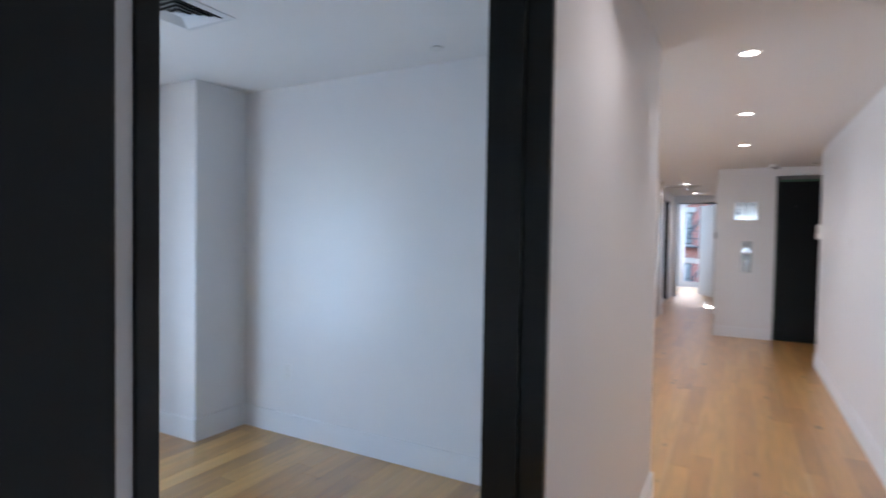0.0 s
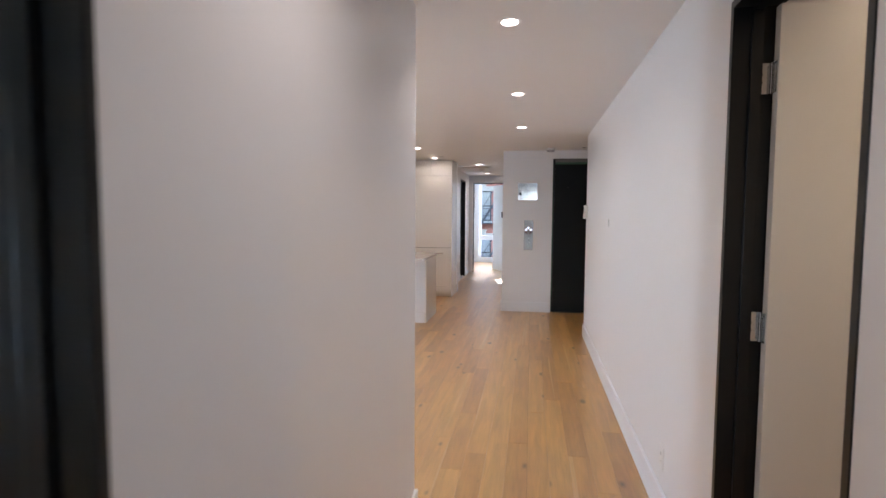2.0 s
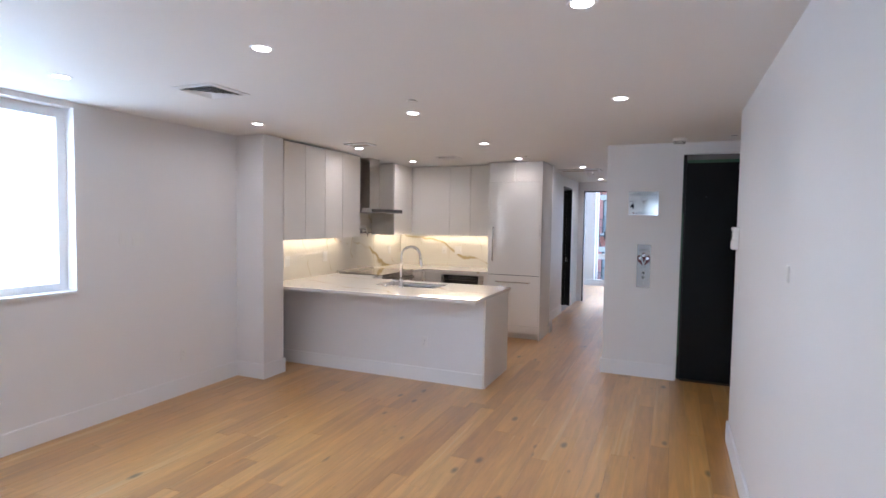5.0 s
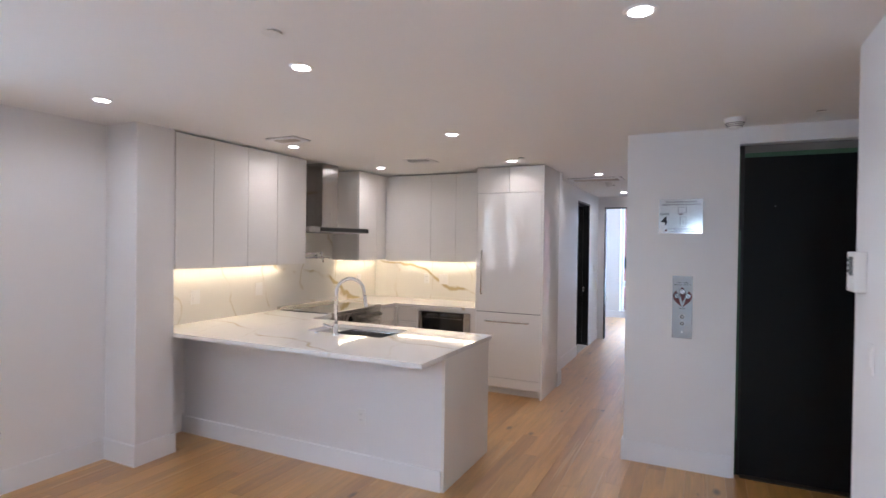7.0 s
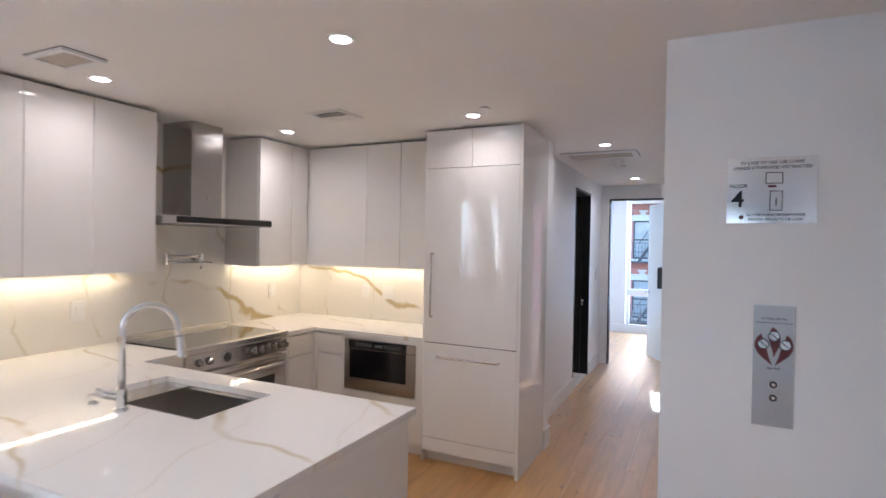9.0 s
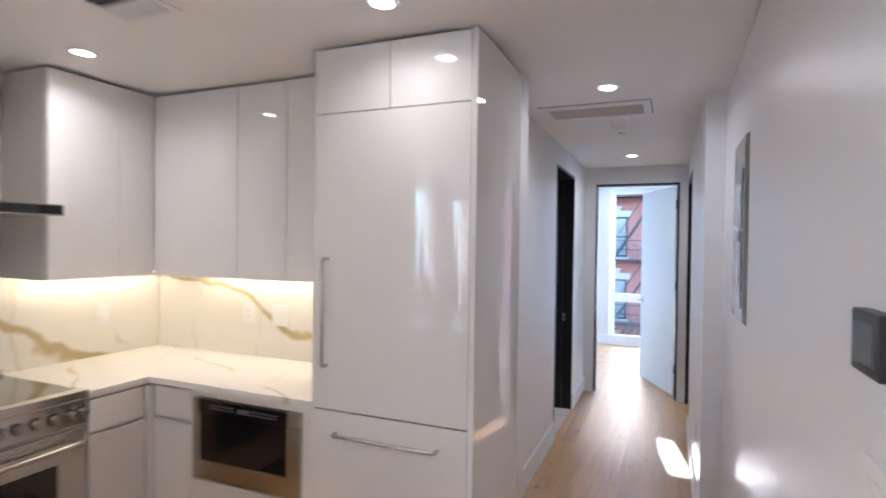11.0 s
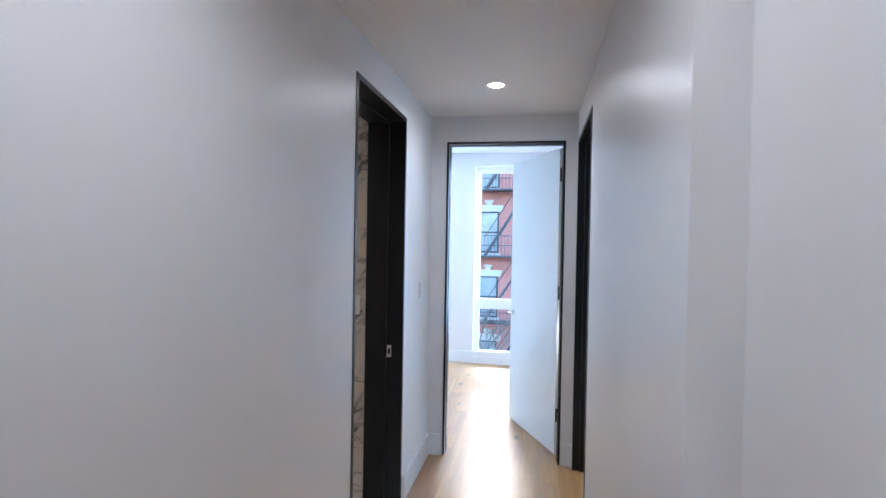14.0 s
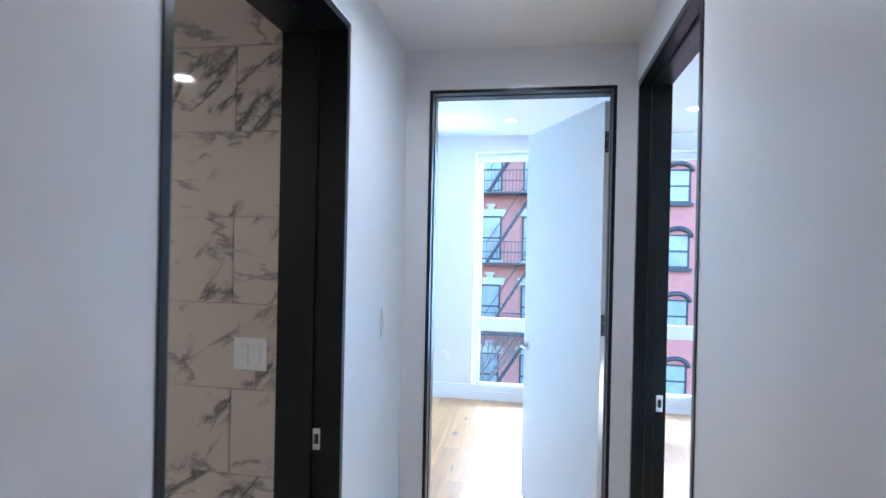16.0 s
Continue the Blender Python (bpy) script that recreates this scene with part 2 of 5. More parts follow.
def brick_mat(name, c1, c2, mortar):
    m = mat(name, c1, 0.85, vary=0.0)
    n, l = m.node_tree.nodes, m.node_tree.links
    geo = n.new("ShaderNodeNewGeometry")
    sep, comb = n.new("ShaderNodeSeparateXYZ"), n.new("ShaderNodeCombineXYZ")
    l.new(geo.outputs["Position"], sep.inputs[0])
    l.new(sep.outputs["X"], comb.inputs[0])
    l.new(sep.outputs["Z"], comb.inputs[1])
    t = n.new("ShaderNodeTexBrick")
    t.inputs["Scale"].default_value = 1.0
    t.inputs["Brick Width"].default_value, t.inputs["Row Height"].default_value = 0.215, 0.075
    t.inputs["Mortar Size"].default_value = 0.008
    t.inputs["Color1"].default_value, t.inputs["Color2"].default_value = (*c1, 1), (*c2, 1)
    t.inputs["Mortar"].default_value = (*mortar, 1)
    l.new(comb.outputs[0], t.inputs["Vector"])
    l.new(t.outputs["Color"], n["Principled BSDF"].inputs["Base Color"])
    bp = n.new("ShaderNodeBump")
    bp.inputs["Strength"].default_value, bp.inputs["Distance"].default_value, bp.invert = 0.6, 0.006, True
    l.new(t.outputs["Fac"], bp.inputs["Height"])
    l.new(bp.outputs["Normal"], n["Principled BSDF"].inputs["Normal"])
    return m


OAK = [(0.30, 0.128, 0.030, 1), (0.53, 0.258, 0.058, 1), (0.64, 0.352, 0.094, 1)]
PAINT = mat("wall_paint", (0.80, 0.79, 0.79), 0.36, bump=0.08, bump_scale=140, vary=0.03, vary_scale=0.9)
CEIL = mat("ceiling_paint", (0.86, 0.85, 0.84), 0.6, bump=0.05, bump_scale=160, vary=0.02)
TRIM = mat("trim_paint", (0.82, 0.82, 0.83), 0.42, vary=0.02, rough_vary=0.02)
LEAF = mat("door_paint", (0.80, 0.79, 0.77), 0.34, vary=0.03)
BLACK = mat("black_frame_paint", (0.005, 0.0055, 0.0065), 0.29, spec=0.36, rough_vary=0.02, vary=0.1, vary_scale=5)
STEELDOOR = mat("black_elevator_paint", (0.004, 0.0045, 0.005), 0.42, spec=0.2, vary=0.2, vary_scale=3, bump=0.05)
GLOSS = mat("white_lacquer", (0.83, 0.81, 0.785), 0.012, vary=0.0)
CARCASS = mat("cabinet_box", (0.74, 0.71, 0.67), 0.4, vary=0.03)
MATTE = mat("matte_white_front", (0.80, 0.77, 0.72), 0.36, vary=0.02)
QUARTZ = stone("quartz", (0.82, 0.80, 0.77), (0.62, 0.54, 0.41), 0.04, (1.5, 1.5), 0.35, 0.006, 0.022, (0.40, 0.55), flat=True, second=0.25, spacing=0.62)
SPLASH = stone("quartz_splash", (0.80, 0.77, 0.71), (0.52, 0.42, 0.24), 0.10, (1.7, 1.7), 0.35, 0.010, 0.022, (0.40, 0.52), second=0.45, spacing=0.80)
MARBLE = stone("marble_tile", (0.62, 0.54, 0.455), (0.17, 0.155, 0.15), 0.06, (1.6, 4.2), -0.80, 0.004, 0.028, (0.46, 0.56), by_piece=9.0, second=0.7, feather=0.58)
GROUT = mat("grout", (0.55, 0.52, 0.48), 0.8)
STEEL = brushed("stainless_steel", (0.64, 0.62, 0.60), 0.24, (4.0, 4.0, 300.0))
STEELV = brushed("stainless_hood", (0.50, 0.48, 0.46), 0.20, relief=0.5)
PLATE = brushed("polished_plate", (0.66, 0.66, 0.67), 0.12, (4.0, 4.0, 300.0), 0.02)
CHROME = mat("chrome", (0.75, 0.76, 0.78), 0.10, 1.0, vary=0.03)
NICKEL = mat("satin_nickel", (0.60, 0.58, 0.55), 0.22, 1.0, vary=0.05)
BGLASS = mat("black_glass", (0.006, 0.006, 0.007), 0.05, coat=0.5, vary=0.1)
DARK = mat("dark_plastic", (0.02, 0.02, 0.022), 0.35)
GREYPANEL = mat("grey_enamel", (0.27, 0.275, 0.27), 0.20, vary=0.06, vary_scale=4, bump=0.04)
PLASTIC = mat("white_plastic", (0.80, 0.79, 0.77), 0.3, vary=0.02)
SCREEN = mat("grey_screen", (0.12, 0.13, 0.14), 0.15)
TAPE = mat("green_tape", (0.05, 0.12, 0.07), 0.6, vary=0.2, vary_scale=12)
HINGE = mat("dark_hinge_steel", (0.20, 0.20, 0.21), 0.25, 1.0, vary=0.1, vary_scale=30)
BRIGHTHINGE = mat("bright_hinge_steel", (0.62, 0.61, 0.60), 0.12, 1.0, vary=0.15, vary_scale=60)
HEADGREY = mat("head_grey", (0.16, 0.155, 0.15), 0.6, vary=0.15, vary_scale=8)
LATCH = mat("latch_grey", (0.075, 0.075, 0.08), 0.35)
CALLPLATE = brushed("call_plate", (0.36, 0.355, 0.355), 0.34, (4.0, 4.0, 300.0))
SILL = mat("worn_threshold", (0.06, 0.05, 0.042), 0.5, 0.4, vary=0.2, vary_scale=6)
# near black, paints the shade into slots, gaps and vent throats
SLOT = mat("slot_shadow", (0.03, 0.03, 0.03), 0.8)
GRILLE = mat("filter_beige", (0.50, 0.45, 0.40), 0.7, bump=0.3, bump_scale=400)
BRICK = brick_mat("red_brick", (0.64, 0.25, 0.21), (0.57, 0.21, 0.17), (0.50, 0.36, 0.32))
BRICK2 = brick_mat("rose_brick", (0.60, 0.21, 0.18), (0.54, 0.18, 0.15), (0.48, 0.30, 0.27))
LIMESTONE = mat("limestone_trim", (0.62, 0.60, 0.56), 0.8, vary=0.15, vary_scale=3)
IRON = mat("painted_iron", (0.08, 0.085, 0.095), 0.5)
SASH = mat("dark_sash", (0.05, 0.055, 0.06), 0.5)
# opaque pane colour with reflections painted in: pale, mottled with darker parts
FARGLASS = mat("far_window_glass", (0.40, 0.43, 0.44), 0.06, vary=0.5, vary_scale=1.4)
ASPHALT = mat("asphalt", (0.05, 0.05, 0.052), 0.9, vary=0.3, vary_scale=0.6, bump=0.4)
PAVING = mat("concrete_pavement", (0.30, 0.29, 0.28), 0.9, vary=0.15)
BARK = mat("bark", (0.24, 0.21, 0.19), 0.9, vary=0.2, vary_scale=20)
RED = mat("dark_red_ink", (0.10, 0.008, 0.008), 0.4)
INK = mat("black_ink", (0.012, 0.014, 0.02), 0.5)
LED = emitter("led_lens", (1.0, 0.95, 0.90), 1.8)
STRIP = emitter("led_strip", (1.0, 0.82, 0.55), 0.85)
GLASS = bpy.data.materials.new("window_glass")
GLASS.use_nodes = True
_b = GLASS.node_tree.nodes["Principled BSDF"]
_b.inputs["Transmission Weight"].default_value, _b.inputs["Roughness"].default_value, _b.inputs["IOR"].default_value = 1.0, 0.0, 1.05
_b.inputs["Base Color"].default_value = (0.93, 0.97, 0.98, 1)
OAKM = oak("oak_boards")

# ---- building blocks ----


def bx(bm, x0, x1, y0, y1, z0, z1):
    """A box between two corners."""
    v = [bm.verts.new((x, y, z)) for z in (z0, z1) for y in (y0, y1) for x in (x0, x1)]
    for f in ((0, 2, 3, 1), (4, 5, 7, 6), (0, 1, 5, 4), (1, 3, 7, 5), (3, 2, 6, 7), (2, 0, 4, 6)):
        bm.faces.new([v[i] for i in f])
    return bm


def box(x0, x1, y0, y1, z0, z1, bevel=0.0):
    bm = bx(bmesh.new(), min(x0, x1), max(x0, x1), min(y0, y1), max(y0, y1), min(z0, z1), max(z0, z1))
    if bevel:
        bmesh.ops.bevel(bm, geom=bm.edges[:], offset=bevel, segments=2, affect="EDGES", profile=0.6)
    return bm


def rod(p, q, r, seg=12, r2=None, bm=None):
    """A round bar from p to q."""
    bm = bm or bmesh.new()
    p, q = Vector(p), Vector(q)
    m = Matrix.Translation((p + q) / 2) @ (q - p).to_track_quat("Z", "Y").to_matrix().to_4x4()
    bmesh.ops.create_cone(bm, cap_ends=True, segments=seg, radius1=r, radius2=r if r2 is None else r2, depth=(q - p).length, matrix=m)
    return bm


def pipe(points, r, seg=12):
    """A bent tube swept along points."""
    bm = bmesh.new()
    pts = [Vector(p) for p in points]
    rings, up = [], None
    for i, p in enumerate(pts):
        d = (pts[min(i + 1, len(pts) - 1)] - pts[max(i - 1, 0)]).normalized()
        if up is None:
            up = d.orthogonal().normalized()
        a = (up - d * up.dot(d)).normalized()
        up = a
        c = d.cross(a)
        rings.append([bm.verts.new(p + r * (a * math.cos(k * 2 * math.pi / seg) + c * math.sin(k * 2 * math.pi / seg))) for k in range(seg)])
    for s, t in zip(rings, rings[1:]):
        for k in range(seg):
            bm.faces.new((s[k], s[(k + 1) % seg], t[(k + 1) % seg], t[k]))
    bm.faces.new(rings[0][::-1])
    bm.faces.new(rings[-1])
    for f in bm.faces:
        f.smooth = True
    return bm


def disc(cx, cy, z0, z1, r0, r1, seg=28, inner=0.0):
    """A round dish with radius r0 at z0 and r1 at z1."""
    return rod((cx, cy, z0), (cx, cy, z1), r0, seg, r1)


def org(ob):
    v = Vector()
    while ob:
        v += ob.location
        ob = ob.parent
    return v


def part(name, bm, material, parent=None, label="", smooth=False):
    me = bpy.data.meshes.new(name)
    if parent:
        bmesh.ops.translate(bm, verts=bm.verts, vec=-org(parent))
    bmesh.ops.recalc_face_normals(bm, faces=bm.faces[:])
    bm.to_mesh(me)
    bm.free()
    me.materials.append(material)
    if smooth:
        me.shade_smooth()
    ob = new(name, me)
    ob.parent = parent
    if label:
        ob["label"] = label
    return ob


def thing(name, at, label, category, group=""):
    ob = new(name)
    ob.empty_display_size = 0.05
    ob.location = at
    return tagged(ob, label, category, group)


def structure(name, bm, material, label="", category=""):
    return tagged(part(name, bm, material), label, category, "", "structure")


def words(text, size, material, parent, m, align="CENTER"):
    """Flat lettering in the built-in font, as a mesh under parent."""
    cu = bpy.data.curves.new("lettering", "FONT")
    cu.body, cu.size, cu.align_x, cu.align_y, cu.extrude = text, size, align, "CENTER", 0.0003
    cu.offset = size * 0.012
    tmp = bpy.data.objects.new("lettering", cu)
    me = bpy.data.meshes.new_from_object(tmp)
    bpy.data.objects.remove(tmp)
    me.transform(Matrix.Translation(-org(parent)) @ m)
    me.materials.clear()
    me.materials.append(material)
    ob = new("lettering", me)
    ob.parent = parent
    return ob


def wall(name, x0, x1, y0, y1, z1, openings=(), along="y", z0=0.0, material=None, label="smooth white painted plaster wall"):
    """A wall with openings (a, b, low, high) cut through it along its length."""
    bm = bmesh.new()
    lo, hi = (y0, y1) if along == "y" else (x0, x1)

    def piece(a, b, c, d):
        if b - a > 1e-4 and d - c > 1e-4:
            bx(bm, x0, x1, a, b, c, d) if along == "y" else bx(bm, a, b, y0, y1, c, d)

    at = lo
    for a, b, low, high in sorted(openings):
        piece(at, a, z0, z1)
        piece(a, b, z0, low)
        piece(a, b, high, z1)
        at = b
    piece(at, hi, z0, z1)
    return structure(name, bm, material or PAINT, label, "wall")


def baseboard(x0, x1, y0, y1, h=0.155):
    bm = box(x0, x1, y0, y1, 0.0, h)
    top = [e for e in bm.edges if all(abs(v.co.z - h) < 1e-5 for v in e.verts)]
    bmesh.ops.bevel(bm, geom=top, offset=0.004, segments=2, affect="EDGES")
    return structure("baseboard", bm, TRIM, "tall square-edged white painted baseboard along the wall", "baseboard")

# ---- the large structure ----
H = 2.47
structure("floor", box(-3.75, 3.2, -3.1, 17.2, -0.25, -0.014), SLOT, "subfloor under wide oak boards", "floor")
# street-side rooms have a higher ceiling than the hall
wall("wall_corridor_west", -0.375, -0.22, -0.46, 2.72, H, [(-0.18, 0.815, 0, 2.27)])
wall("wall_living_south", -3.57, -0.375, 2.40, 2.72, H, along="x")
wall("wall_corridor_south", -0.22, 0.988, -0.46, -0.33, H, [(-0.028, 0.90, 0, 2.27)], along="x")
wall("wall_corridor_east", 0.988, 1.13, -0.46, 7.04, H, [(1.42, 2.23, 0, 2.235)])
wall("wall_vestibule_south", 1.13, 1.95, 6.92, 7.04, H, along="x")
wall("wall_vestibule_east", 1.95, 2.07, 6.92, 8.70, H)
wall("wall_elevator", -0.115, 1.95, 8.578, 8.72, H, [(0.632, 1.56, 0, 2.355)], along="x")
wall("wall_hall_east", -0.115, 0.05, 8.72, 11.10, H)
wall("wall_room_east", -0.216, -0.09, 11.10, 16.95, 2.8, [(12.95, 13.88, 0, 2.285)])
wall("wall_hall_north", -1.257, -0.216, 13.93, 14.06, 2.8, [(-1.144, -0.300, 0, 2.285)], along="x")
wall("wall_hall_west", -1.48, -1.257, 10.56, 14.06, 2.8, [(12.26, 13.155, 0, 2.285)])
wall("wall_kitchen_north", -3.57, -1.082, 10.41, 10.56, H, along="x")
wall("wall_west", -3.74, -3.57, -1.6, 10.56, H, [(0.0, 1.1, 0.35, 2.3), (3.0, 3.76, 1.05, 2.43), (4.4, 5.16, 1.05, 2.43)])
structure("column_living", box(-3.57, -3.225, 6.772, 7.078, 0, H, 0.003), PAINT, "square white plastered column beside the kitchen", "column")
structure("column_bedroom", box(-3.57, -3.06, 1.98, 2.40, 0, H, 0.003), PAINT, "square white plastered column in the bedroom corner", "column")
wall("wall_bedroom_south", -3.57, -0.22, -1.6, -1.48, H, along="x")
wall("wall_back_west", -0.62, -0.5, -3.1, -1.6, H)
wall("wall_back_room_west", -0.375, -0.22, -1.48, -0.46, H)
wall("wall_back_room_south", -0.5, 2.2, -3.1, -2.98, H, [(-0.05, 0.95, 0.6, 2.2)], along="x")
wall("wall_back_room_east", 2.2, 2.32, -3.1, -0.46, H)
wall("wall_back_room_north", 1.13, 2.2, -0.58, -0.46, H, along="x")
wall("wall_closet_north", 1.13, 2.9, 2.42, 2.54, H, along="x")
wall("wall_closet_south", 1.13, 2.9, 0.5, 0.62, H, along="x")
wall("wall_closet_east", 2.9, 3.02, 0.5, 2.54, H)
wall("wall_bath_north", -3.1, -1.48, 13.165, 13.30, H, along="x")
wall("wall_bath_south", -3.1, -1.48, 11.4, 11.52, H, along="x")
wall("wall_bath_west", -3.22, -3.1, 11.4, 13.3, H)
wall("wall_north_facade", -3.4, 3.2, 16.95, 17.18, 2.8, [(-1.29, -0.30, 0.07, 2.53), (0.36, 1.42, 0.07, 2.53)], along="x")
wall("wall_front_room_west", -3.4, -3.28, 13.3, 16.95, 2.8)
wall("wall_front_room_south", -3.28, -1.48, 13.94, 14.06, 2.8, along="x")
wall("wall_side_room_south", -0.09, 3.2, 12.2, 12.32, 2.8, along="x")
wall("wall_side_room_east", 3.08, 3.2, 12.32, 16.95, 2.8)

structure("ceiling", bx(bx(bx(bmesh.new(), -3.74, 2.4, -3.1, 11.40, H, H + 0.2), -3.3, -0.216, 11.40, 13.93, H, H + 0.2), -0.09, 3.05, 0.4, 2.6, H + 0.001, H + 0.19), CEIL, "flat white painted plaster ceiling", "ceiling")
structure("ceiling_front_rooms", bx(bx(bmesh.new(), -3.4, -0.15, 13.94, 17.18, 2.7, 2.9), -0.15, 3.2, 12.2, 17.18, 2.7, 2.9), CEIL, "flat white painted plaster ceiling", "ceiling")

for r in [(-0.22, -0.205, 0.82, 2.735), (-0.22, -0.205, -0.33, -0.195), (-3.555, -0.22, 2.72, 2.735),
          (0.973, 0.988, 2.245, 7.055), (0.973, 0.988, -0.33, 1.405), (0.988, 1.95, 7.04, 7.055),
          (-0.13, 0.612, 8.563, 8.578), (-0.13, -0.115, 8.578, 11.085), (-0.216, -0.13, 11.085, 11.10), (-0.231, -0.216, 11.085, 12.935), (-0.231, -0.216, 13.895, 13.93),
          (-1.257, -1.242, 10.56, 12.245), (-1.257, -1.242, 13.17, 13.93), (-1.242, -1.158, 13.915, 13.93), (-0.286, -0.231, 13.915, 13.93),
          (-1.257, -1.082, 10.56, 10.575), (-1.082, -1.067, 10.40, 10.575),
          (-3.57, -3.555, 2.735, 6.757), (-3.57, -3.225, 6.757, 6.772), (-3.225, -3.21, 6.757, 7.093), (-3.555, -3.225, 7.078, 7.093), (-3.57, -3.555, 7.093, 7.416),
          (-3.06, -0.375, 2.385, 2.40), (-3.06, -3.045, 1.965, 2.385), (-3.57, -3.06, 1.965, 1.98), (-3.57, -3.555, -1.48, 1.965),
          (-3.28, -0.231, 16.935, 16.95), (-0.09, 3.08, 16.935, 16.95), (-3.28, -3.265, 14.06, 16.935), (-0.231, -0.216, 14.06, 16.935), (-0.09, -0.075, 13.895, 16.935)]:
    baseboard(*r)


def door_frame(name, along, a, b, top, near, far, label="black steel door frame without a door leaf", strike=None, face=0.026, lip=0.012):
    """A flat black frame lining an opening from a to b, through a wall from near to far."""
    lo, hi = min(near, far) - 0.004, max(near, far) + 0.004

    def lay(p0, p1, q0, q1, z0, z1):
        return box(p0, p1, q0, q1, z0, z1, 0.0015) if along == "x" else box(q0, q1, p0, p1, z0, z1, 0.0015)

    base = ((a + b) / 2, (lo + hi) / 2, 0) if along == "x" else ((lo + hi) / 2, (a + b) / 2, 0)
    root = tagged(thing(name, base, label, "door frame"), kind="structure")
    part("jamb", lay(a, a + face, lo, hi, 0, top), BLACK, root)
    part("jamb", lay(b - face, b, lo, hi, 0, top), BLACK, root)
    part("head", lay(a + face, b - face, lo, hi, top - face, top), BLACK, root)
    mid = (lo + hi) / 2
    part("stop", lay(a + face, a + face + lip, mid - 0.018, mid + 0.018, 0, top - face), BLACK, root)
    part("stop", lay(b - face - lip, b - face, mid - 0.018, mid + 0.018, 0, top - face), BLACK, root)
    part("stop", lay(a + face + lip, b - face - lip, mid - 0.018, mid + 0.018, top - face - lip, top - face), BLACK, root)
    if strike:
        q, z = strike
        plate = part("strike_plate", lay(b - face - 0.003, b - face + 0.001, q - 0.014, q + 0.014, z - 0.036, z + 0.036), CHROME, root, "chrome strike plate")
        part("latch_hole", lay(b - face - 0.0045, b - face - 0.0005, q - 0.007, q + 0.007, z - 0.017, z + 0.017), SLOT, plate)
    return root


door_frame("door_1", "y", -0.182, 0.82, 2.27, -0.22, -0.375, face=0.019)
door_frame("door_2", "x", -0.028, 0.90, 2.27, -0.33, -0.46, face=0.037)
d3 = door_frame("door_3", "y", 1.42, 2.23, 2.235, 0.988, 1.13, "black steel door frame with a white door standing open")
door_frame("door_4", "y", 12.26, 13.155, 2.285, -1.257, -1.48, strike=(-1.335, 0.913))
door_frame("door_5", "y", 12.95, 13.88, 2.285, -0.216, -0.09, strike=(-0.112, 0.912))
d6 = door_frame("door_6", "x", -1.144, -0.300, 2.285, 13.93, 14.06, "black steel door frame with a white door standing half open", face=0.016, lip=0.004)


def hinge(x, y, z, parent, material):
    """A butt hinge: a round-cornered leaf on the jamb, a jointed knuckle and the second leaf on the door's edge."""
    bm = box(x - 0.050, x + 0.006, y - 0.003, y + 0.001, z - 0.051, z + 0.051)
    corners = [e for e in bm.edges if abs(e.verts[0].co.y - e.verts[1].co.y) > 0.003 and e.verts[0].co.x < x]
    bmesh.ops.bevel(bm, geom=corners, offset=0.012, segments=4, affect="EDGES")
    plate = part("hinge", bm, material, parent, "steel butt hinge with rounded corners")
    for k in range(5):
        z0 = z - 0.051 + k * 0.0206
        part("knuckle", rod((x + 0.010, y - 0.004, z0), (x + 0.010, y - 0.004, z0 + 0.0196), 0.0075, 14), material, plate)
    part("door_side", box(x + 0.009, x + 0.013, y - 0.040, y - 0.008, z - 0.051, z + 0.051, 0.001), material, plate)
    for k, dz in enumerate((-0.037, -0.013, 0.013, 0.037)):
        sx = x - 0.038 + 0.016 * (k in (1, 2))
        part("screw", rod((sx, y - 0.0045, z + dz), (sx, y - 0.002, z + dz), 0.0045, 10), DARK, plate)


for z in (1.97, 1.13, 0.30):
    hinge(1.100, 2.203, z, d3, BRIGHTHINGE)
part("door_leaf", box(1.112, 1.92, 2.155, 2.195, 0.012, 2.20, 0.002), LEAF, d3, "flush white painted door leaf standing open")
# bedroom door, half open into the room
A, B = Vector((-0.334, 14.080, 0)), Vector((-0.705, 14.87, 0))
ux = (B - A).normalized()
LEAFM = Matrix.Translation(A) @ Matrix((( ux.x, -ux.y, 0, 0), (ux.y, ux.x, 0, 0), (0, 0, 1, 0), (0, 0, 0, 1)))


def on_leaf(bm):
    bmesh.ops.transform(bm, matrix=LEAFM, verts=bm.verts)
    return bm


L = (B - A).length
leaf = part("door_leaf", on_leaf(box(0, L, -0.04, 0.0, 0.012, 2.258, 0.002)), LEAF, d6, "flush white painted door leaf standing half open")
for z in (2.065, 1.20, 0.30):
    # hinge plates let into the leaf's edge
    part("hinge", on_leaf(box(-0.0025, 0.001, -0.037, -0.003, z - 0.05, z + 0.05, 0.001)), HINGE, leaf, "dark steel butt hinge")
    part("knuckle", on_leaf(rod((-0.004, -0.042, z - 0.051), (-0.004, -0.042, z + 0.051), 0.006)), HINGE, leaf)
    for k, dz in enumerate((-0.036, -0.012, 0.012, 0.036)):
        v = -0.012 - 0.013 * (k % 2)
        part("screw", on_leaf(rod((-0.0045, v, z + dz), (-0.002, v, z + dz), 0.0045, 10)), NICKEL, leaf)
for s in (0.0, -0.04):
    sg = 1 if s == 0.0 else -1
    part("lever_rose", on_leaf(rod((L - 0.06, s, 0.958), (L - 0.06, s + sg * 0.012, 0.958), 0.027, 20)), CHROME, leaf, "chrome lever handle rose")
    part("lever_handle", on_leaf(pipe([(L - 0.06, s + sg * 0.01, 0.958), (L - 0.06, s + sg * 0.05, 0.958), (L - 0.075, s + sg * 0.056, 0.958), (L - 0.17, s + sg * 0.056, 0.958)], 0.009)), CHROME, leaf, "chrome lever handle")


